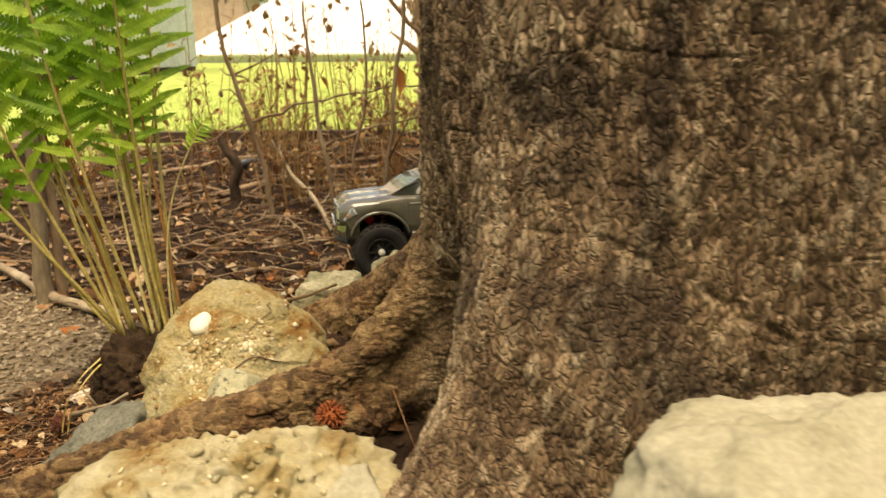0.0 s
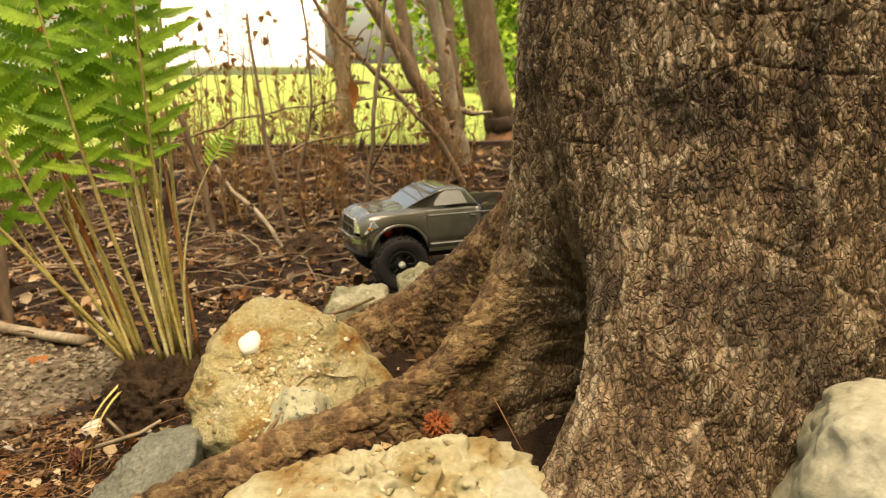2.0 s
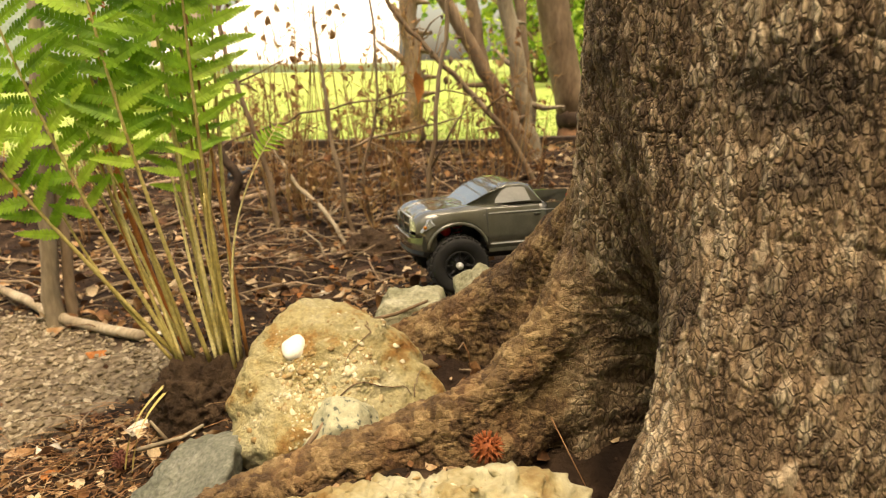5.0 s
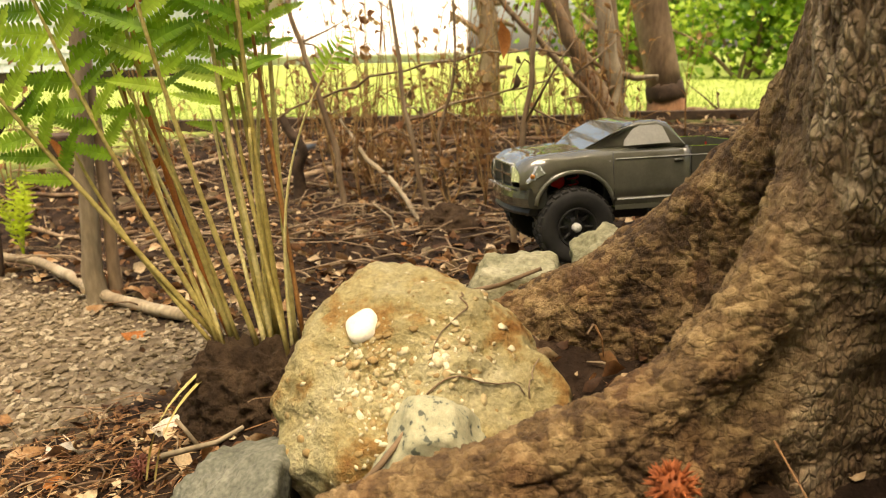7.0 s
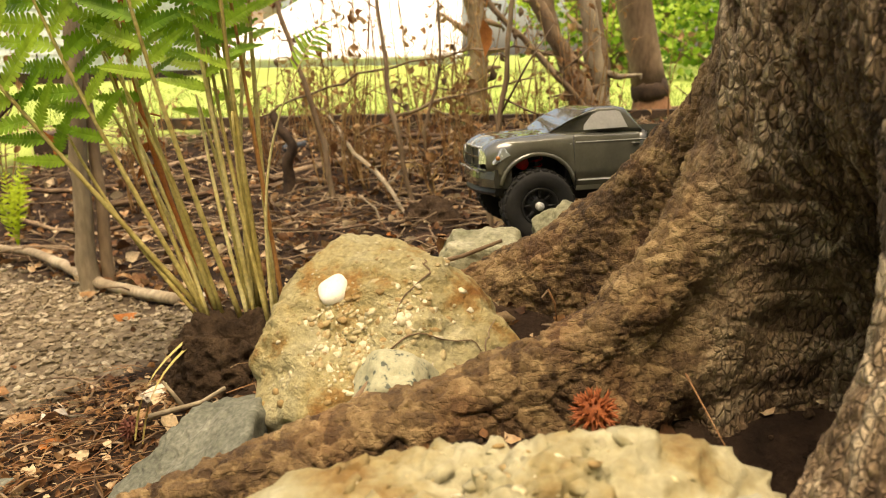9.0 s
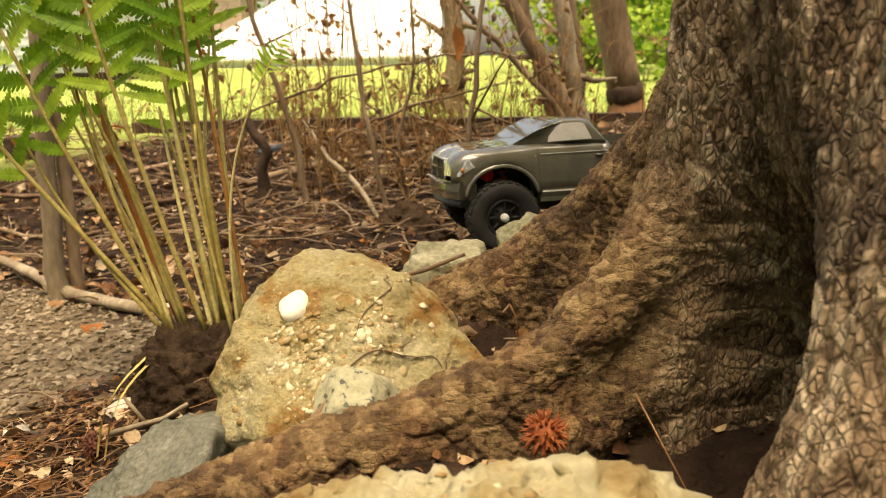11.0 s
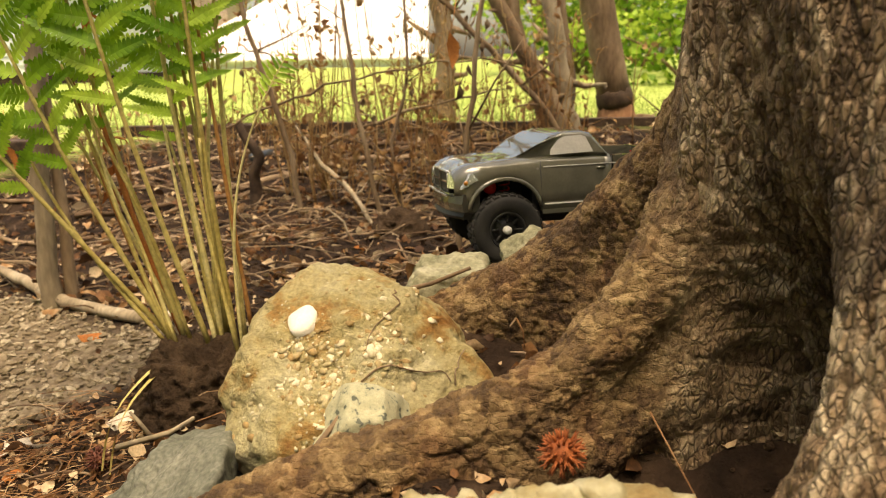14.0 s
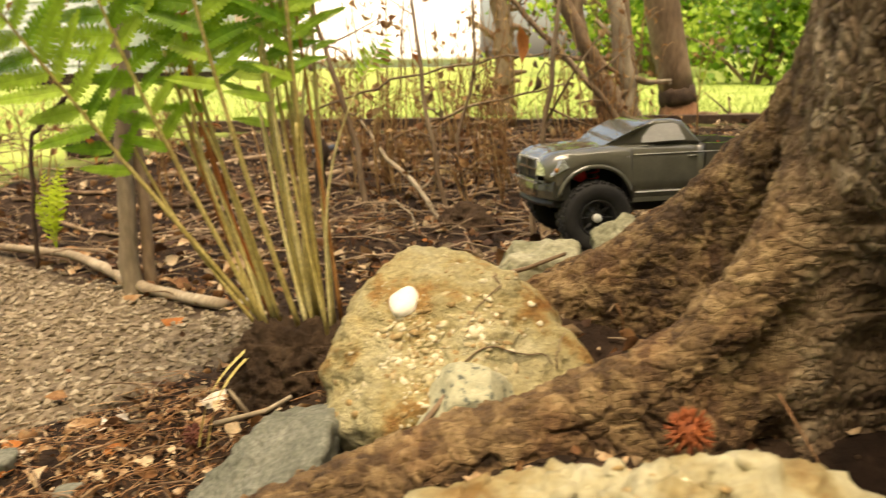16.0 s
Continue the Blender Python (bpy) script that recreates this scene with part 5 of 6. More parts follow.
            if x > 0:
                part("servo_block", Shape().tube([(x + 0.020, sgn * 0.060, 0.126), (x + 0.020, sgn * 0.080, 0.126)], 0.0100, 12), RED, truck, "red suspension block")
    part("inner_fender", Shape().box((FX - 0.062, -0.080, 0.086), (FX - 0.052, 0.080, 0.146)).box((FX - 0.055, -0.086, 0.143), (FX + 0.055, 0.086, 0.149)).box((FX - 0.05, -0.035, 0.09), (FX + 0.06, 0.035, 0.142)), BLACK, truck, smooth=False)
    # the body sits low on its springs, nose down
    sag = Matrix.Translation((FX, 0, 0.0385)) @ Matrix.Rotation(radians(2.0), 4, "Y") @ Matrix.Rotation(radians(2.0), 4, "X") @ Matrix.Diagonal((0.87, 0.97, 0.95, 1)) @ Matrix.Translation((-FX, 0, -0.051))
    for piece in truck.children:
        if piece.name.split(".")[0] not in ("wheel", "axle", "shock"):
            piece.matrix_basis = sag @ piece.matrix_basis
    return truck


def extr_bumper(x0, x1, half, z0, z1):
    """A bumper bowed back at its ends, with a lower lip."""
    sh, n = Shape(), 12
    v = []
    for i in range(n + 1):
        c = -1 + 2 * i / n
        back = 0.022 * abs(c) ** 3
        for x, z in ((x1 - back, z0 + 0.003), (x1 + 0.002 - back, (z0 + z1) / 2), (x1 - 0.001 - back, z1 - 0.001), (x0 - back * 0.6, z1), (x0 - back * 0.6, z0)):
            v.append((x, c * half, z))
    f = [(i * 5 + j, i * 5 + (j + 1) % 5, (i + 1) * 5 + (j + 1) % 5, (i + 1) * 5 + j) for i in range(n) for j in range(5)]
    f += [(4, 3, 2, 1, 0), tuple(n * 5 + j for j in range(5))]
    return sh.add(v, f)


def wheel_meshes(R, rubber, black, white):
    """Tyre with cleats, deep-dished rim and hub cap, about the y axis."""
    def spin(profile, n=40):
        v = [(r * math.cos(a), y, r * math.sin(a)) for a in np.linspace(0, 2 * math.pi, n + 1)[:-1] for r, y in profile]
        k = len(profile)
        f = [(i * k + j, i * k + j + 1, ((i + 1) % n) * k + j + 1, ((i + 1) % n) * k + j) for i in range(n) for j in range(k - 1)]
        return Shape().add(v, f)

    w = 0.021
    tyre = spin([(R * 0.50, -w * 0.8), (R * 0.62, -w), (R * 0.82, -w * 1.04), (R * 0.94, -w * 0.88), (R * 0.965, -w * 0.4), (R * 0.965, w * 0.4), (R * 0.94, w * 0.88), (R * 0.82, w * 1.04), (R * 0.62, w), (R * 0.50, w * 0.8)])
    tread = Shape()
    for i in range(26):
        for row, off in ((-0.62, 0), (0.0, 0.5), (0.62, 0.0)):
            a = 2 * math.pi * (i + off) / 26
            c, s = math.cos(a), math.sin(a)
            tx, tz = -s, c
            y0, y1 = (row - 0.27) * w, (row + 0.27) * w
            lift = 1.0 if row == 0 else 0.985
            v = []
            for rr in (0.93, lift):
                for da, y in ((-1, y0), (1, y0), (1, y1), (-1, y1)):
                    q = 0.0036 * (1 if rr > 0.95 else 1.25) * da
                    v.append((R * rr * c + tx * q, y, R * rr * s + tz * q))
            tread.add(v, [(4, 5, 6, 7), (0, 1, 5, 4), (1, 2, 6, 5), (2, 3, 7, 6), (3, 0, 4, 7)])
    rim = spin([(R * 0.52, -w * 0.8), (R * 0.52, w * 0.82), (R * 0.49, w * 0.9), (R * 0.45, w * 0.82), (R * 0.42, w * 0.35), (R * 0.30, w * 0.30), (R * 0.24, w * 0.52), (R * 0.08, w * 0.55), (0.0005, w * 0.55)], 32)
    spoke = Shape().tube([(R * 0.22, w * 0.5, 0), (R * 0.44, w * 0.62, 0)], 0.0022, 6)
    cap = spin([(R * 0.115, w * 0.5), (R * 0.115, w * 0.86), (R * 0.085, w * 0.95), (0.0003, w * 0.96)], 16)
    return tyre.mesh("tyre", rubber), tread.mesh("tread", rubber, False), rim.mesh("rim", black), cap.mesh("hub_cap", white), spoke.mesh("spoke", black)


build_truck()


# ---- saplings, brush and dead wood behind the tree ----
def g(x, y, dz=0.0):
    return Vector((x, y, ground_z(x, y) + dz))


def stem(name, points, radii, mat, label, category, group="", sides=9, lump=0.25, steps=6, kink=0.0, twigs=0):
    """One woody stem through a few points, smoothed and slightly knotty, with its foot in the soil."""
    pts = [Vector(p) for p in points]
    fine, rr = [], []
    for i in range(len(pts) - 1):
        p0, p1, p2, p3 = pts[max(i - 1, 0)], pts[i], pts[i + 1], pts[min(i + 2, len(pts) - 1)]
        for k in range(steps):
            t = k / steps
            fine.append(0.5 * ((2 * p1) + (p2 - p0) * t + (2 * p0 - 5 * p1 + 4 * p2 - p3) * t * t + (3 * p1 - p0 - 3 * p2 + p3) * t ** 3))
            rr.append(radii[i] + (radii[i + 1] - radii[i]) * t)
    fine.append(pts[-1]), rr.append(radii[-1])
    o = fine[0].copy()
    jit = [Vector((noise.noise(p * 9), noise.noise(p * 9 + Vector((7, 0, 0))), 0)) * (r * 0.5) + Vector((noise.noise(p * 13), 0, noise.noise(p * 13 + Vector((0, 5, 0))))) * kink for p, r in zip(fine, rr)]
    way = [p - o + j for p, j in zip(fine, jit)]
    sh = Shape().tube(way, rr, sides, lump=lump)
    pk = random.Random(int(abs(o.x * 1000 + o.y * 100)))
    for _ in range(twigs):
        k = pk.randrange(len(way) // 4, len(way))
        d = Vector((pk.uniform(-1, 1), pk.uniform(-0.4, 0.4), pk.uniform(-0.5, 1))) * pk.uniform(0.05, 0.22)
        sh.tube([way[k], way[k] + d * 0.5 + Vector((0, 0, pk.uniform(-0.02, 0.02))), way[k] + d], [rr[k] * 0.5, rr[k] * 0.35, rr[k] * 0.15], 5)
        if pk.random() < 0.5:
            leaf_card(sh, way[k] + d, pk.uniform(0.015, 0.035), Vector((pk.uniform(-0.6, 0.6), 0.2, -1)), pk.uniform(0, 6), 0.5, 0.3)
    ob = tagged(new(name, sh.mesh(name, mat)), label, category, group)
    ob.location = o
    return ob


SHRUB = "saplings and brush behind the tree"
# thin double trunk by the path
stem("thin_tree", [g(-1.158, 2.10, -0.03), (-1.150, 2.10, -0.05), (-1.127, 2.10, 0.28), (-1.10, 2.12, 0.8), (-1.05, 2.12, 2.4)], [0.027, 0.022, 0.019, 0.015, 0.008], PALE_BARK, "thin brown tree standing at the edge of the path", "tree", SHRUB, 12)
stem("thin_tree", [g(-1.118, 2.12, -0.03), (-1.118, 2.13, 0.05), (-1.128, 2.14, 0.3), (-1.16, 2.2, 1.2)], [0.017, 0.013, 0.011, 0.007], SAPLING, "slender second stem beside the thin brown tree", "tree", SHRUB, 9)
# larger trunk with a dark ring and bare reddish foot
far_tree = thing("background_tree", g(0.77, 4.50), "leaning brown tree with a dark ring above its reddish bare foot", "tree", SHRUB)
o = g(0.77, 4.50)
part("trunk", Shape().tube([Vector(p) for p in ((0.0, 0, 0.10), (-0.03, 0, 0.25), (-0.10, 0, 0.55), (-0.2, 0, 1.1), (-0.42, 0, 2.4), (-0.6, 0, 4.2))], [0.093, 0.088, 0.090, 0.088, 0.08, 0.06], 24, lump=0.12), SAPLING, far_tree)
part("scorched_ring", Shape().tube([Vector(p) for p in ((0.004, 0, 0.075), (0.0, 0, 0.10), (-0.008, 0, 0.15), (-0.012, 0, 0.17))], [0.088, 0.098, 0.097, 0.088], 24, lump=0.25), SCORCHED, far_tree, "dark ring of charred bark")
part("foot", Shape().tube([Vector(p) for p in ((0.02, 0, -0.05), (0.012, 0, 0.0), (0.004, 0, 0.09))], [0.125, 0.100, 0.086], 24, lump=0.2), material("bare_red_wood", [(0.3, (0.17, 0.075, 0.035)), (0.7, (0.36, 0.19, 0.10))], scale=14, stretch=(1, 1, 0.3), bump=0.5, bump_scale=60), far_tree, "bare reddish wood")
# clump of leaning stems
stem("pale_sapling", [g(0.46, 4.02, -0.05), (0.42, 4.02, 0.12), (0.36, 4.03, 0.45), (0.26, 4.05, 1.0), (0.2, 4.1, 2.2)], [0.062, 0.046, 0.040, 0.036, 0.02], PALE_BARK, "pale grey-brown leaning sapling", "tree", SHRUB, 14, kink=0.015, twigs=14)
stem("leaning_sapling", [g(0.42, 3.95, -0.05), (0.34, 3.96, 0.10), (0.16, 3.98, 0.45), (-0.12, 4.0, 0.95), (-0.4, 4.0, 1.8)], [0.052, 0.040, 0.034, 0.03, 0.015], SAPLING, "brown sapling leaning over the brush", "tree", SHRUB, 12, kink=0.015, twigs=14)
stem("leaning_sapling", [g(0.36, 4.1, -0.05), (0.28, 4.1, 0.2), (0.16, 4.12, 0.6), (0.1, 4.15, 1.5)], [0.045, 0.038, 0.034, 0.02], SAPLING, "brown sapling leaning over the brush", "tree", SHRUB, 12, kink=0.015, twigs=14)
stem("leaning_sapling", [g(0.40, 3.62, -0.03), (0.25, 3.62, 0.12), (-0.02, 3.6, 0.40), (-0.25, 3.6, 0.66), (-0.6, 3.6, 1.2)], [0.018, 0.014, 0.012, 0.010, 0.006], SAPLING, "thin dark stem leaning across the brush", "tree", SHRUB, 8, kink=0.02, twigs=12)
stem("leaning_sapling", [g(0.5, 4.3, -0.05), (0.47, 4.3, 0.3), (0.40, 4.32, 0.9), (0.36, 4.4, 1.8)], [0.035, 0.03, 0.026, 0.018], SAPLING, "brown sapling leaning over the brush", "tree", SHRUB, 10, kink=0.015, twigs=14)
stem("lawn_tree", [g(-0.14, 5.0, -0.1), (-0.15, 5.0, 0.3), (-0.175, 5.0, 1.1), (-0.2, 5.0, 2.6)], [0.075, 0.055, 0.052, 0.04], SAPLING, "brown tree trunk wrapped in dry vines on the lawn", "tree", SHRUB, 16, kink=0.012, twigs=60)
# near sapling rod
stem("dry_rod", [g(-0.17, 1.92, -0.02), (-0.155, 1.92, 0.08), (-0.125, 1.93, 0.30), (-0.095, 1.95, 0.55), (-0.05, 2.0, 0.9)], [0.0075, 0.006, 0.0055, 0.005, 0.003], SAPLING, "thin upright brown rod growing in the litter", "sapling", SHRUB, 8, kink=0.012, twigs=9)
# dead branches
stem("dead_branch", [g(-0.40, 2.66, 0.0), (-0.47, 2.80, -0.14), (-0.58, 2.95, -0.06), (-0.66, 3.08, 0.0), (-0.73, 3.2, 0.08)], [0.005, 0.0085, 0.0085, 0.007, 0.004], PALE_BARK, "pale dead branch slanting out of the litter", "branch", SHRUB, 8, kink=0.012, twigs=3)
stem("dead_branch", [g(-0.88, 3.15, -0.02), (-0.885, 3.15, -0.10), (-0.86, 3.15, -0.03), (-0.91, 3.15, 0.04), (-0.935, 3.15, 0.10)], [0.026, 0.021, 0.020, 0.018, 0.012], SCORCHED, "crooked dark dead stub", "branch", SHRUB, 10)
stem("dead_branch", [g(-1.64, 2.5, -0.02), (-1.609, 2.5, 0.056), (-1.57, 2.5, 0.122), (-1.555, 2.5, 0.150), (-1.495, 2.5, 0.202), (-1.44, 2.5, 0.245), (-1.43, 2.5, 0.32)], [0.007, 0.0065, 0.006, 0.006, 0.005, 0.004, 0.002], SCORCHED, "thin black crooked branch at the edge of the path", "branch", SHRUB, 7, kink=0.012, twigs=4)
stem("dead_branch", [(-0.98, 3.0, 0.08), (-0.7, 3.0, 0.19), (-0.35, 2.95, 0.28), (-0.05, 2.92, 0.31), (0.10, 2.9, 0.27)], [0.0037, 0.0043, 0.0037, 0.0031, 0.0019], SAPLING, "thin dark branch arching over the brush", "branch", SHRUB, 7, kink=0.018, twigs=7)
stem("dead_branch", [(-0.62, 3.1, 0.0), (-0.42, 3.08, 0.10), (-0.2, 3.05, 0.16), (0.02, 3.0, 0.20)], [0.0062, 0.0062, 0.0043, 0.0025], SAPLING, "thin dark branch arching over the brush", "branch", SHRUB, 7, kink=0.018, twigs=7)
stem("dead_branch", [(-0.35, 3.3, 0.10), (-0.18, 3.2, 0.03), (-0.02, 3.1, -0.08), g(0.05, 3.05)], [0.0025, 0.0037, 0.0050, 0.0050], SAPLING, "short dark branch slanting to the ground", "branch", SHRUB, 7, kink=0.018, twigs=7)
stem("dry_sapling", [g(-0.69, 2.95, -0.02), (-0.72, 2.95, 0.05), (-0.80, 2.96, 0.30), (-0.86, 2.98, 0.60), (-0.84, 3.0, 1.1)], [0.011, 0.010, 0.009, 0.008, 0.004], SAPLING, "thin brown sapling among dry weeds", "sapling", SHRUB, 8, kink=0.012, twigs=9)
stem("dry_sapling", [g(-0.38, 2.75, -0.02), (-0.44, 2.76, 0.05), (-0.47, 2.78, 0.25), (-0.50, 2.8, 0.6)], [0.009, 0.008, 0.007, 0.004], SAPLING, "thin brown sapling among dry weeds", "sapling", SHRUB, 8, kink=0.012, twigs=9)
stem("dry_sapling", [g(-0.33, 2.9, -0.02), (-0.36, 2.9, 0.0), (-0.30, 2.92, 0.3), (-0.33, 2.95, 0.8)], [0.007, 0.006, 0.005, 0.003], SAPLING, "thin brown sapling among dry weeds", "sapling", SHRUB, 8, kink=0.012, twigs=9)
# fallen poles
stem("fallen_pole", [g(-0.835, 1.85, 0.012), g(-1.1, 2.06, 0.016), g(-1.36, 2.33, 0.04), g(-1.6, 2.55, 0.035), g(-2.1, 2.75, 0.03)], [0.0135, 0.0145, 0.014, 0.013, 0.011], PALE_BARK, "pale fallen pole along the edge of the gravel path", "log", "", 10)
for i, (a, b, r) in enumerate((((-1.05, 3.35), (-0.22, 3.75), 0.022), ((-1.6, 3.2), (-0.6, 3.3), 0.016), ((-0.7, 3.5), (0.25, 3.35), 0.014), ((-1.9, 3.0), (-1.0, 2.75), 0.012), ((0.0, 3.3), (0.75, 3.5), 0.014), ((-1.3, 3.6), (-0.7, 3.2), 0.010),
                               ((-0.1, 2.75), (0.5, 2.95), 0.010), ((-0.9, 3.9), (0.2, 3.85), 0.02), ((-1.7, 3.6), (-0.9, 3.95), 0.018), ((-0.5, 2.95), (0.0, 3.2), 0.009), ((0.85, 4.55), (1.3, 4.35), 0.02), ((-1.5, 2.9), (-0.75, 3.55), 0.013), ((-0.62, 2.45), (-0.15, 2.75), 0.008), ((-1.0, 2.6), (-0.45, 2.5), 0.008), ((-0.25, 3.15), (0.5, 3.75), 0.017), ((-0.9, 3.3), (-0.35, 4.15), 0.014), ((-2.2, 3.3), (-1.3, 3.5), 0.016), ((-1.75, 3.9), (-1.2, 3.4), 0.011), ((0.05, 2.6), (0.55, 2.45), 0.008), ((-0.5, 3.75), (0.3, 4.1), 0.018), ((-1.35, 2.55), (-0.9, 2.95), 0.009), ((-0.3, 2.2), (0.1, 2.4), 0.006), ((-0.8, 2.25), (-0.55, 2.0), 0.005))):
    m = ((a[0] + b[0]) / 2, (a[1] + b[1]) / 2)
    stem("fallen_stick", [g(*a, r * 0.6), g(*m, r), g(*b, r * 0.6)], [r * 0.65, r * 0.6, r * 0.45], STICK, "weathered stick lying in the litter", "stick", "fallen sticks", 8, kink=0.02, twigs=3)

# timber edging along the lawn, and the black block
edge_t = thing("edging_timber", g(-0.6, 4.32), "old dark timber edging half buried along the lawn", "timber")
for i in range(1, 7):
    x = -2.6 + i * 0.78
    z0 = ground_z(x + 0.4, 4.34) - edge_t.location.z
    bx = Shape().box((x + 0.6 + 0.004, -0.045, z0 - 0.03), (x + 0.6 + 0.772, 0.045, z0 + 0.035 + 0.006 * (i % 3)))
    part("timber", bx, SCORCHED, edge_t, smooth=False)
blk = tagged(new("wood_block", Shape().box((-0.10, -0.09, 0), (0.10, 0.09, 0.10)).mesh("wood_block", SCORCHED, False)), "charred square wooden block at the lawn's edge", "block")
blk.matrix_basis = pose(-2.15, 3.92, ground_z(-2.15, 3.92) - 0.01, 0, 0, 12)
bev = blk.modifiers.new("worn_edges", "BEVEL")
bev.width, bev.segments = 0.008, 2
pipe = tagged(new("pipe_end", Shape().tube([(0, -0.05, 0.0), (0.05, 0.12, 0.0)], 0.018, 14).mesh("pipe_end", plain("dull_blue_plastic", (0.06, 0.075, 0.095), 0.5))), "dull blue-grey pipe end in the brush", "pipe")
pipe.location = g(-1.02, 3.75, 0.03)


# dry weeds: thin stems with curled brown leaves
def dry_weed(x, y, h, seed):
    pick = random.Random(seed)
    sh = Shape()
    o = g(x, y)
    for _ in range(pick.choice((2, 3, 4))):
        lean = Vector((pick.uniform(-0.22, 0.22), pick.uniform(-0.1, 0.1), 1)) * (h * pick.uniform(0.6, 1))
        pts = bent((pick.uniform(-0.02, 0.02), 0, -0.01), lean, Vector((pick.uniform(-0.05, 0.05), 0, 0)), 8)
        sh.tube(pts, [0.0034 - 0.0003 * k for k in range(9)], 5)
        for k in range(3, 9):
            if pick.random() < 0.75:
                w = Vector((pick.uniform(-1, 1), pick.uniform(-0.5, 0.5), pick.uniform(0.1, 0.9))) * pick.uniform(0.05, 0.13)
                sh.tube([pts[k], pts[k] + w * 0.5 + Vector((0, 0, 0.01)), pts[k] + w], [0.0018, 0.0014, 0.0008], 4)
                for _ in range(pick.choice((0, 0, 1, 1, 2))):
                    leaf_card(sh, pts[k] + w * pick.uniform(0.4, 1.0), pick.uniform(0.014, 0.048), Vector((pick.uniform(-0.6, 0.6), pick.uniform(-0.4, 0.4), pick.uniform(-1, 0.1))), pick.uniform(0, 6), 0.6, 0.3)
    ob = tagged(new("dry_weed", sh.mesh("dry_weed", WEED)), "dry brown weed with thin stems and shrivelled leaves", "weed", "dry weeds in the brush")
    ob.location = o
    return ob


WEED = material("dry_weed", [(0.2, (0.19, 0.085, 0.038)), (0.5, (0.38, 0.21, 0.09)), (0.8, (0.56, 0.40, 0.20))], scale=10, rough=0.8, bump=0.2, bump_scale=120, per_piece=0.2, per_island=0.5, sub=0.35)
pick = random.Random(99)
for i in range(84):
    x = pick.gauss(-0.36, 0.46) if i < 64 else pick.uniform(-2.3, 0.6)
    y = pick.uniform(2.85, 4.5) if i < 64 else pick.uniform(3.0, 4.4)
    dry_weed(x, y, pick.uniform(0.18, 0.60) if i % 5 < 3 else pick.uniform(0.55, 1.25), i + 300)

# single leaves caught in the brush
for at, size, way, label in (((-0.165, 2.61, 0.385), 0.105, (0.05, 0.0, -1), "rust-orange dead leaf hanging from a twig"), ((-1.42, 2.45, 0.10), 0.09, (0.3, 0, -1), "rust-orange dead leaf hanging from a twig"), ((-0.55, 3.4, 0.33), 0.06, (0.5, 0, -1), "brown dead leaf hanging from a twig")):
    sh = Shape()
    leaf_card(sh, (0, 0, 0), size, Vector(way), 1.2, 0.3, 0.19)
    sh.tube([(0, 0, 0), (0.01, 0.0, 0.03), (0.02, 0, 0.09)], 0.0012, 4)
    ob = tagged(new("hanging_leaf", sh.mesh("hanging_leaf", RUST_LEAF)), label, "leaf")
    ob.location = at


# ---- small plants ----
def small_fern(x, y, h, seed, label):
    pick = random.Random(seed)
    o = g(x, y)
    ob = thing("young_fern", o, label, "fern")
    me = pinna_mesh(0.07, 9, YOUNG_FERN, seed)
    for i in range(5):
        a = pick.uniform(0, 6.3)
        frond(ob, Vector((0, 0, 0)), Vector((0.16 * h * math.cos(a), 0.14 * h * math.sin(a), h * pick.uniform(0.6, 1))), (0, 0, 0.02), 0.2, YOUNG_FERN, YOUNG_FERN, [me], 12, 0.62, 0.0018)
    return ob


small_fern(-1.70, 2.72, 0.30, 3, "young yellow-green fern at the edge of the path")


# ---- beyond the lawn: houses, bushes, woods ----
SIDING = material("pale_siding", [(0.3, (0.46, 0.50, 0.52)), (0.7, (0.58, 0.61, 0.62))], scale=2, rough=0.6, bump=0.1, bump_scale=60)
WHITE_WALL = material("bright_sky_white", [(0.3, (0.78, 0.78, 0.76)), (0.7, (0.86, 0.86, 0.84))], scale=2, rough=0.5, bump=0.05)
TAN_WALL = material("tan_wall", [(0.3, (0.42, 0.31, 0.22)), (0.7, (0.52, 0.40, 0.29))], scale=3, rough=0.8, bump=0.2, bump_scale=40)
ROOF = material("grey_shingle_roof", [(0.3, (0.28, 0.25, 0.22)), (0.7, (0.40, 0.36, 0.32))], scale=12, rough=0.9, bump=0.3, bump_scale=40)


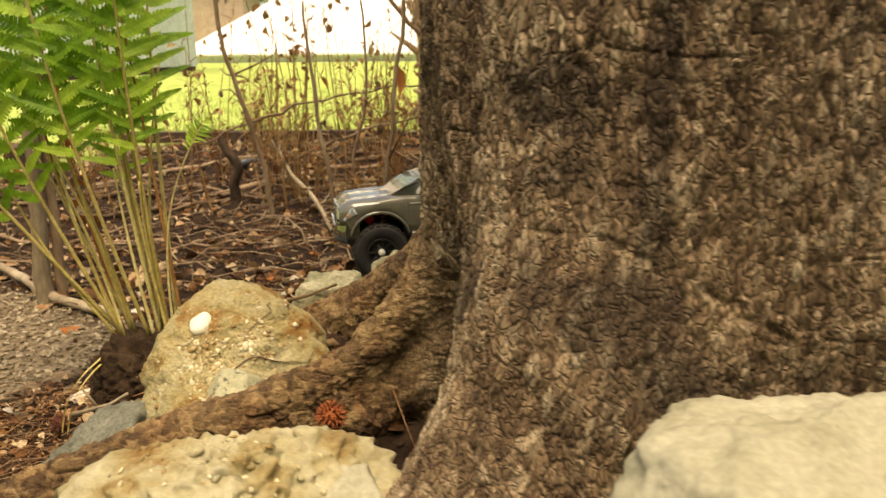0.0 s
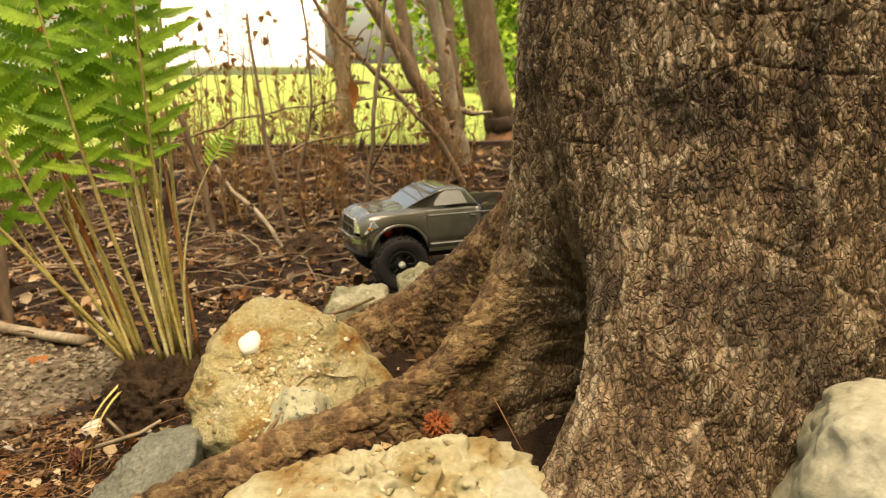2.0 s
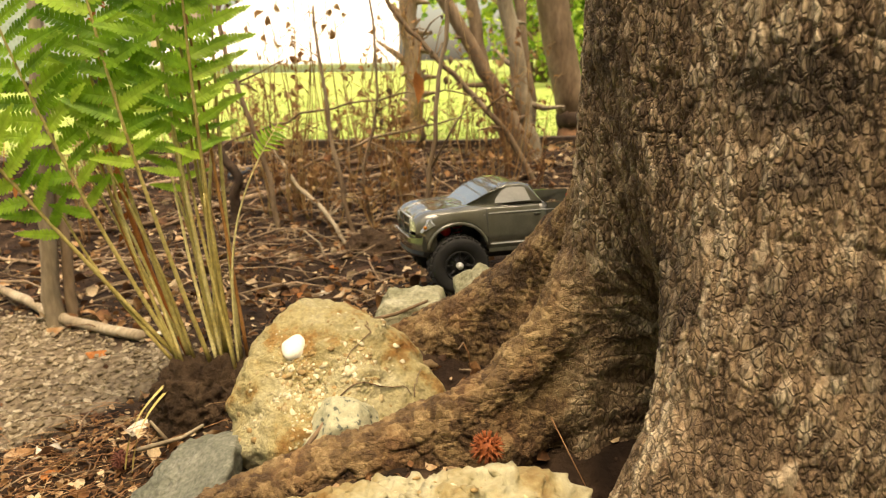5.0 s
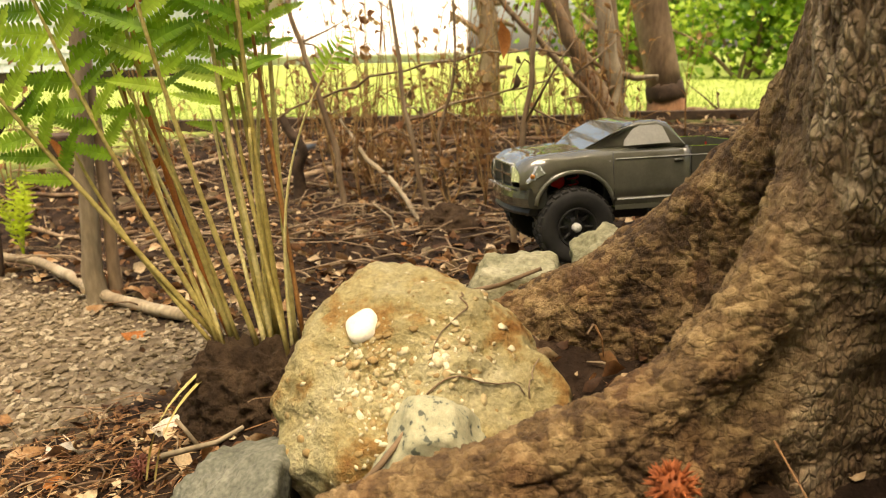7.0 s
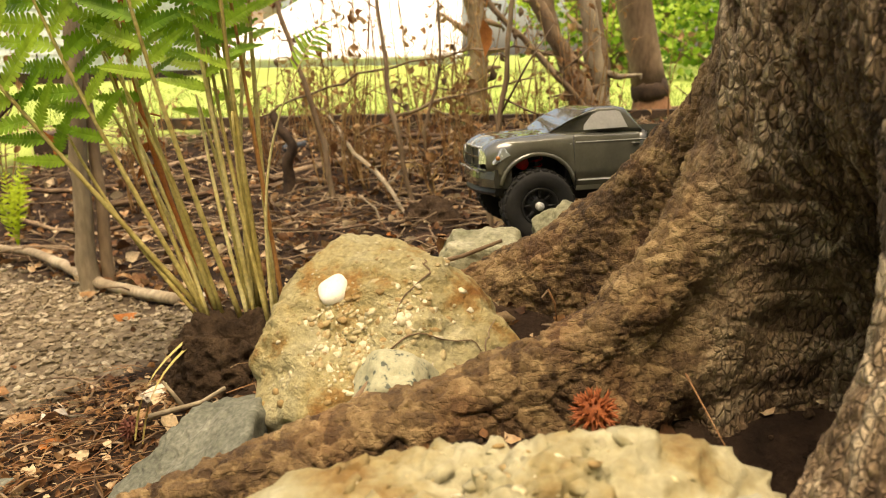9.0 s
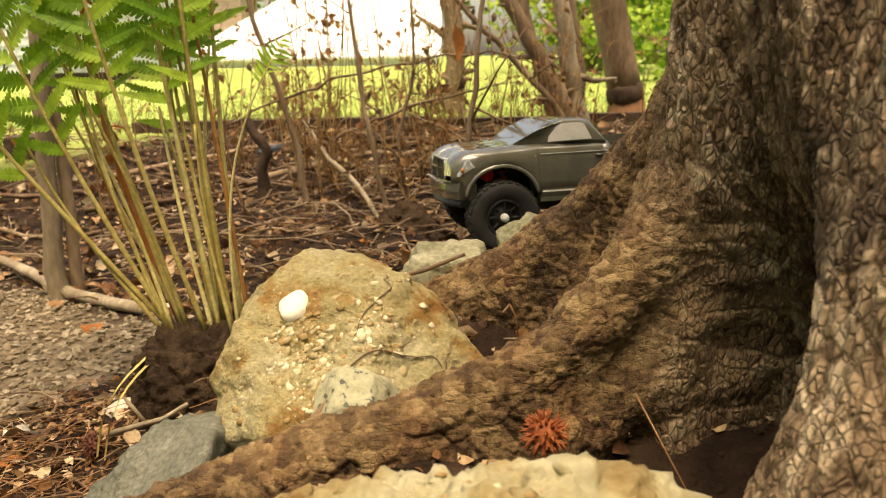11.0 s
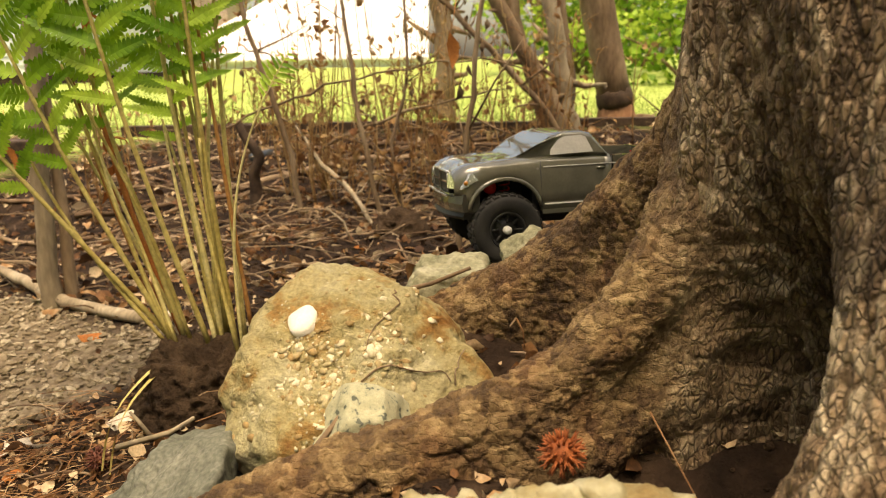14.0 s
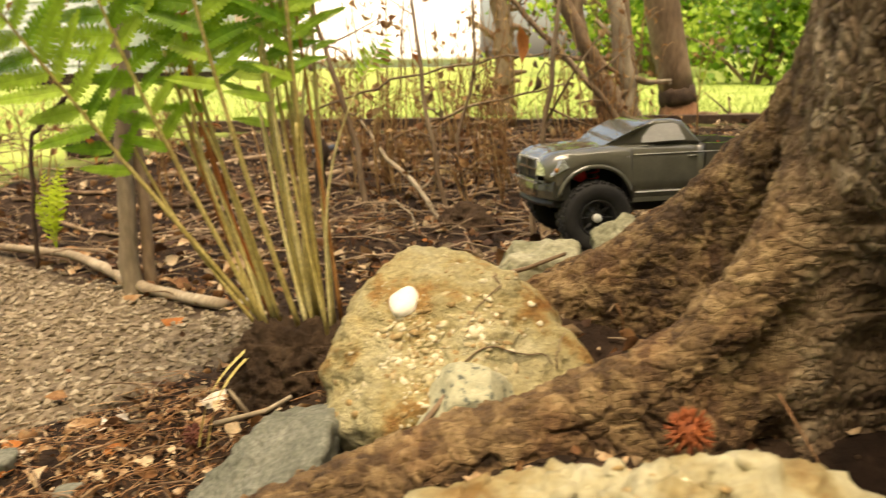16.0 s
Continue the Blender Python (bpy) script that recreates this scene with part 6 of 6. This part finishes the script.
def house(at, turn, w, d, h, wall_mat, label, boards=True, rise=1.2):
    ob = thing("house", Matrix.Translation(at) @ Matrix.Rotation(radians(turn), 4, "Z"), label, "house")
    part("wall", Shape().box((-w / 2, -d / 2, 0.12), (w / 2, d / 2, h)), wall_mat, ob, smooth=False)
    part("plinth", Shape().box((-w / 2 + 0.03, -d / 2 + 0.03, -0.3), (w / 2 - 0.03, d / 2 - 0.03, 0.12)), SCORCHED, ob, "dark plinth", smooth=False)
    e = 0.3
    v = [(-w / 2 - e, -d / 2 - e, h), (w / 2 + e, -d / 2 - e, h), (w / 2 + e, d / 2 + e, h), (-w / 2 - e, d / 2 + e, h), (-w / 2 - e, 0, h + rise), (w / 2 + e, 0, h + rise)]
    part("roof", Shape().add(v, [(0, 1, 5, 4), (2, 3, 4, 5), (0, 4, 3), (1, 2, 5), (3, 2, 1, 0)]), ROOF, ob, smooth=False)
    if boards:
        me = Shape().add([(-w / 2, -0.004, 0), (w / 2, -0.004, 0), (w / 2, -0.022, 0.0), (-w / 2, -0.022, 0.0), (-w / 2, 0, 0.13), (w / 2, 0, 0.13)], [(0, 1, 2, 3), (3, 2, 5, 4), (0, 3, 4), (1, 5, 2)]).mesh("siding_board", wall_mat, False)
        for i in range(int((h - 0.12) / 0.13)):
            part("siding_board", me, wall_mat, ob).location = (0, -d / 2 - 0.001, 0.12 + 0.13 * i)
    return ob


house((-9.6, 14.6, ground_height(-9.6, 14.6)), -6, 8.0, 5.0, 2.7, SIDING, "pale grey house with lap siding across the lawn")
house((-11.5, 30.0, ground_height(-11.5, 30.0)), 8, 8.0, 6.0, 2.6, TAN_WALL, "tan house far behind the lawn", False, 1.6)
# shed-like white shape added for the washed-out bright sky; its slope catches the sun
shed = thing("bright_sky_stand_in", Matrix.Translation((-4.4, 24.0, float(ground_height(-4.4, 24)) - 0.15)), "large white shed-like shape standing in for bright sky beyond the lawn", "shed")
part("wall", Shape().box((-3.6, 0.1, -0.2), (3.9, 4.2, 0.42)), WHITE_WALL, shed, smooth=False)
v = [(-3.9, -0.15, 0.36), (4.1, -0.15, 0.36), (4.1, 3.4, 3.0), (-0.8, 3.4, 2.6)]
part("roof", Shape().add(v + [(x, y, z + 0.06) for x, y, z in v], [(3, 2, 1, 0), (4, 5, 6, 7), (0, 1, 5, 4), (1, 2, 6, 5), (2, 3, 7, 6), (3, 0, 4, 7)]), WHITE_WALL, shed, "white slope tilted to catch the sun", smooth=False)
part("gable", Shape().box((-0.6, 3.3, 0.3), (4.0, 4.15, 2.55)), WHITE_WALL, shed, smooth=False)


def bush(x, y, size, seed, leaves=1500, tall=1.0, label="leafy green bush at the far side of the lawn", leaf=0.07):
    pick = random.Random(seed)
    o = Vector((x, y, float(ground_height(x, y))))
    ob = thing("bush", o, label, "bush", "bushes round the lawn")
    st, cr, tips = Shape(), Shape(), []
    for _ in range(9):
        e = Vector((pick.gauss(0, 0.4) * size, pick.gauss(0, 0.3) * size, pick.uniform(0.35, 1.0) * size * tall))
        st.tube(bent((pick.uniform(-0.1, 0.1) * size, 0, -0.05), e, Vector((0, 0, 0.1 * size)), 5), [0.02 * size, 0.018 * size, 0.014 * size, 0.01 * size, 0.008 * size, 0.004 * size], 5)
        tips += [e, e * 0.7, e * 0.45]
    for _ in range(leaves):
        c = pick.choice(tips) + Vector((pick.gauss(0, 0.20), pick.gauss(0, 0.2), pick.gauss(0, 0.17))) * size
        c.z = max(c.z, 0.02)
        leaf_card(cr, c, leaf * pick.uniform(0.7, 1.4), Vector((pick.uniform(-1, 1), pick.uniform(-1, 1), pick.uniform(-0.8, 0.3))), pick.uniform(0, 6))
    part("stem", st, SAPLING, ob)
    part("crown", cr, LEAF_FAR, ob)
    return ob


pick = random.Random(17)
for i, (x, y, s, tall) in enumerate(((2.6, 8.6, 1.2, 1.3), (3.9, 10.0, 1.8, 1.3), (2.3, 11.5, 1.9, 1.5), (2.2, 13.5, 2.2, 1.6), (3.0, 14.5, 3.0, 1.6), (5.4, 12.0, 2.6, 1.6), (3.4, 20.0, 3.8, 1.7), (4.6, 18, 4.0, 1.7), (7.5, 9.5, 2.6, 1.5), (-17.0, 30.0, 4.5, 1.5), (-8.4, 33, 4.5, 1.6))):
    bush(x, y, s, 40 + i, 1500 if i < 6 else 1100, tall, leaf=0.055 + 0.028 * s)

# shrubs out of view behind and beside the camera, added to cut low sky light
for i, (x, y, s) in enumerate(((-2.4, -2.0, 2.2), (-3.6, -1.2, 2.2), (3.0, 2.2, 2.0), (-1.0, -3.6, 2.6), (1.4, -3.4, 2.6), (3.2, -0.8, 2.2), (-4.6, 0.4, 1.8), (3.4, -3.2, 2.8))):
    bush(x, y, s, 80 + i, 1700, 1.5, "unseen dense leafy shrub added to block low light", 0.13)


# ---- ground cover ----
def scatter_obj(name, sh, mat, label, category, smooth=True):
    return tagged(new(name, sh.mesh(name, mat, smooth)), label, category, kind="stuff")


def on_path(x, y):
    return -x > 0.66 and y - (0.72 * x + 1.98) > 0.0 and (-0.85 * x + 1.12) - y > 0.0


def under_tree(x, y):
    p = np.array([[x, y, ground_z(x, y) + 0.005]])
    return tree_field(p, False)[0] < 0.004


pick = random.Random(5)
stones = Shape()
count = 0
while count < 7200:
    y = 1.2 + 1.35 * pick.random() ** 1.25
    x = pick.uniform(-2.2, -0.62)
    if not on_path(x + pick.gauss(0, 0.02), y + pick.gauss(0, 0.02)):
        continue
    size = pick.choice((0.0045, 0.0055, 0.0065, 0.008, 0.010)) * (1.0 if y < 2 else 1.2)
    pebble(stones, g(x, y, size * 0.2), size, pick, (Vector((pick.gauss(0, 0.3), pick.gauss(0, 0.3), 1))).normalized())
    count += 1
scatter_obj("path_gravel", stones, GRAVEL, "loose grey-brown pea gravel on the path", "gravel", False)

crumbs = Shape()
for _ in range(5200):
    x, y = pick.uniform(-1.3, 0.5), pick.uniform(0.5, 2.6)
    if on_path(x, y):
        continue
    size = pick.choice((0.002, 0.003, 0.004, 0.005, 0.007))
    pebble(crumbs, g(x, y, size * 0.2), size, pick, (Vector((pick.gauss(0, 0.4), pick.gauss(0, 0.4), 1))).normalized())
scatter_obj("soil_crumbs", crumbs, SOIL, "dark crumbs of soil and bark mulch", "soil", False)

leaves = Shape()
for i in range(5600):
    if i < 1700:
        x, y = pick.uniform(-1.25, 0.35), pick.uniform(0.75, 2.2)
    else:
        x, y = pick.uniform(-2.9, 1.7), 2.1 + 2.35 * pick.random()
    if abs(x + 0.02) < 0.13 and abs(y - 0.785) < 0.10 or on_path(x, y) and pick.random() < 0.985 or y + 0.75 * max(0, -1.35 - x) > 4.3:
        continue
    size = pick.uniform(0.012, 0.036) if y < 2 else pick.uniform(0.018, 0.055)
    way = Vector((pick.uniform(-1, 1), pick.uniform(-1, 1), pick.gauss(0, 0.3)))
    leaf_card(leaves, g(x, y, pick.uniform(0.001, 0.012)), size, way, pick.choice((0, math.pi)) + pick.gauss(0, 0.7) + math.pi / 2, pick.uniform(-0.4, 0.6), pick.uniform(0.2, 0.42))
for i in range(6200):
    if i < 1500:
        x, y = pick.gauss(-0.75, 0.16), pick.gauss(1.2, 0.12)
    elif i < 2300:
        x, y = pick.uniform(-0.5, 0.1), pick.uniform(0.70, 1.3)
    else:
        x, y = pick.uniform(-1.9, 1.2), 1.45 + 2.6 * pick.random()
    if abs(x + 0.02) < 0.13 and abs(y - 0.785) < 0.10 or on_path(x, y) and pick.random() < 0.99 or y + 0.75 * max(0, -1.35 - x) > 4.3:
        continue
    leaf_card(leaves, g(x, y, pick.uniform(0.0, 0.008)), pick.uniform(0.006, 0.017) * (1.0 if y < 1.6 else 1.5), Vector((pick.uniform(-1, 1), pick.uniform(-1, 1), pick.gauss(0, 0.35))), pick.uniform(0, 6.3), pick.uniform(-0.4, 0.6), pick.uniform(0.15, 0.42))
scatter_obj("leaf_litter", leaves, DRY_LEAF, "brown and tan dead leaves strewn over the soil", "leaf litter")

twigs = Shape()
for i in range(1900):
    far = i > 420
    x, y = (pick.uniform(-2.8, 1.6), 2.2 + 2.3 * pick.random()) if far else (pick.uniform(-1.2, 0.2), pick.uniform(0.95, 2.2))
    if on_path(x, y):
        continue
    L = pick.uniform(0.03, 0.12) * (2.6 if far else 1.0)
    a = pick.uniform(0, 6.3)
    d = Vector((math.cos(a), math.sin(a) * 0.7, pick.gauss(0, 0.12))) * L
    p = g(x, y, 0.006)
    r = pick.uniform(0.0009, 0.0024) * (1.7 if far else 1)
    twigs.tube([p, p + d * 0.5 + Vector((pick.gauss(0, 0.06) * L, pick.gauss(0, 0.06) * L, 0.08 * L)), p + d], [r, r * 0.9, r * 0.5], 5)
scatter_obj("twig_litter", twigs, STICK, "thin dead twigs lying all over the soil", "twigs")

needles = Shape()
for i in range(420):
    x, y = pick.gauss(-0.74, 0.13), pick.gauss(1.17, 0.13)
    if i > 300:
        x, y = pick.uniform(-0.6, 0.1), pick.uniform(0.72, 1.2)
    if abs(x + 0.02) < 0.15 and abs(y - 0.785) < 0.12:
        continue
    a, L = pick.gauss(0.4, 0.7), pick.uniform(0.04, 0.10)
    p = g(x, y, 0.004 + 0.01 * pick.random())
    d = Vector((math.cos(a), math.sin(a), pick.gauss(0, 0.12))) * L
    needles.tube([p - d / 2, p + Vector((0, 0, 0.004)), p + d / 2 + Vector((0, 0, pick.gauss(0, 0.004)))], [0.0006, 0.0006, 0.0003], 3, cap=False)
scatter_obj("pine_needles", needles, NEEDLE, "reddish fallen pine needles", "needles")

blades = Shape()
for _ in range(9000):
    y = 4.35 + 4.5 * pick.random() ** 1.7
    x = pick.uniform(-0.75, 0.55) * (y + 0.5)
    p = Vector((x, y, float(ground_height(x, y))))
    h = pick.uniform(0.02, 0.055)
    s, lean = pick.uniform(0.0015, 0.003), Vector((pick.gauss(0, 0.35), pick.gauss(0, 0.3), 1)) * h
    blades.add([p - Vector((s, 0, 0.005)), p + Vector((s, 0, -0.005)), p + lean * 0.6 + Vector((s * 0.6, 0, 0)), p + lean + Vector((0, 0, -0.1 * h)), p + lean * 0.6 - Vector((s * 0.6, 0, 0))], [(0, 1, 2, 4), (4, 2, 3)])
scatter_obj("lawn_blades", blades, GRASS, "bright yellow-green lawn grass", "grass")


# ---- single leaves, chips and twigs that stand out ----
def lone_leaf(x, y, size, turn, mat, label, lift=0.006, wide=0.36, curl=0.4):
    sh = Shape()
    leaf_card(sh, (-size / 2, 0, 0), size, Vector((1, 0, 0.1)), math.pi / 2, curl, wide)
    sh.tube([(-size / 2, 0, 0), (-size * 0.8, 0.0, 0.004)], 0.0008, 4)
    ob = tagged(new("fallen_leaf", sh.mesh("fallen_leaf", mat)), label, "leaf", "fallen leaves")
    ob.matrix_basis = Matrix.Translation(g(x, y, lift)) @ Matrix.Rotation(turn, 4, "Z") @ Matrix.Rotation(pick.gauss(0, 0.25), 4, "X")
    return ob


PALE_LEAF = material("bleached_leaf", [(0.3, (0.55, 0.47, 0.36)), (0.7, (0.78, 0.72, 0.62))], scale=30, rough=0.7, bump=0.2, bump_scale=150, depth=0.001, sub=0.15)
lone_leaf(-1.205, 2.14, 0.055, 0.6, PALE_LEAF, "bleached white dead leaf at the edge of the gravel", 0.012, 0.4)
lone_leaf(-1.13, 2.0, 0.075, 2.2, DRY_LEAF, "tan dead leaf at the foot of the thin tree", 0.01)
lone_leaf(-1.02, 1.98, 0.06, 1.2, DRY_LEAF, "tan dead leaf at the foot of the thin tree", 0.01)
for i in range(46):
    if i < 22:
        x, y = pick.uniform(-0.55, 0.2), pick.uniform(1.75, 2.6)
    else:
        x, y = pick.uniform(-1.0, -0.55), pick.uniform(1.1, 1.32) if i < 36 else pick.uniform(1.7, 2.2)
    lone_leaf(x, y, pick.uniform(0.025, 0.06), pick.uniform(0, 6.3), (DRY_LEAF, DRY_LEAF, PALE_LEAF, RUST_LEAF)[i % 4], ("brown curled dead leaf on the soil", "tan curled dead leaf on the soil", "bleached dead leaf on the soil", "rust-orange dead leaf on the soil")[i % 4])

def on_boulder(q, lift=0.0012):
    k = int(np.argmin(np.linalg.norm(BP - np.array(q), axis=1)))
    return tuple(BP[k] + BD[k] * lift)


for pts, r, label in (
    ([(-0.62, 1.17, -0.165), (-0.575, 1.165, -0.150), (-0.55, 1.16, -0.142), (-0.515, 1.15, -0.118)], 0.0045, "bleached forked twig lying against the grey slab"),
    ([(-0.575, 1.166, -0.149), (-0.59, 1.17, -0.13), (-0.60, 1.172, -0.118)], 0.003, "bleached forked twig lying against the grey slab"),
    ([(-0.268, 1.118, 0.046), (-0.262, 1.10, 0.034), (-0.29, 1.065, 0.018), (-0.305, 1.045, 0.0)], 0.0010, "thin dark twig lying on the boulder"),
    ([(-0.30, 1.02, -0.006), (-0.25, 1.03, -0.006), (-0.215, 1.04, -0.016), (-0.19, 1.045, -0.03)], 0.0010, "thin dark twig lying on the boulder"),
    ([(-0.20, 1.05, -0.035), (-0.188, 1.065, -0.012), (-0.182, 1.075, 0.008)], 0.0009, "thin dark twig lying on the boulder"),
    ([(-0.36, 0.955, -0.085), (-0.335, 0.965, -0.06), (-0.315, 0.985, -0.04)], 0.004, "short brown twig between root and boulder"),
    ([(-0.262, 1.215, 0.018), (-0.225, 1.205, 0.030), (-0.175, 1.21, 0.048)], 0.0036, "dark twig lying across the rear root"),
    ([(-0.128, 1.118, 0.012), (-0.120, 1.122, -0.005), (-0.118, 1.118, -0.025)], 0.0012, "pale pine needle stuck on the rear root"),
    ([(-0.055, 0.835, 0.030), (-0.040, 0.810, 0.000), (-0.022, 0.785, -0.035)], 0.0007, "reddish pine needle leaning in the hollow"),
    ([(-0.46, 2.45, -0.20), (-0.48, 2.46, -0.14), (-0.53, 2.47, -0.10)], 0.003, "thin curved bleached twig in the litter")):
    if "boulder" in label and "between" not in label:
        pts = [on_boulder(Vector(a).lerp(Vector(b), k / 4)) for a, b in zip(pts, pts[1:]) for k in range(4)]
    o = Vector(pts[0])
    ob = tagged(new("loose_twig", Shape().tube([Vector(p) - o for p in pts], [r * (1 - 0.5 * k / len(pts)) for k in range(len(pts))], 6, lump=0.3).mesh("loose_twig", NEEDLE if "needle" in label else PALE_BARK if "bleached" in label else SAPLING)), label, "twig", "loose twigs")
    ob.location = o
for x, y, s, label in ((-0.80, 1.12, 0.020, "grey pebble in the leaf litter"), (-0.92, 1.18, 0.024, "grey pebble in the leaf litter"), (-0.33, 1.52, 0.016, "pale pebble behind the boulder"), (-0.50, 1.55, 0.014, "pale pebble behind the boulder")):
    stone("pebble_stone", tuple(g(x, y, s * 0.3)), [((pick.uniform(-1, 1), pick.uniform(-1, 1), pick.uniform(-1, 1)), s * pick.uniform(0.7, 1.2)) for _ in range(14)] + [((0, 0, 1), s * 0.6), ((0, 0, -1), s * 0.6), ((1, 0, 0), s), ((-1, 0, 0), s), ((0, 1, 0), s), ((0, -1, 0), s)], GREY_STONE if "grey" in label else PALE_STONE, label, int(x * 100), 0.02, s * 0.05, 4, group="loose pebbles")
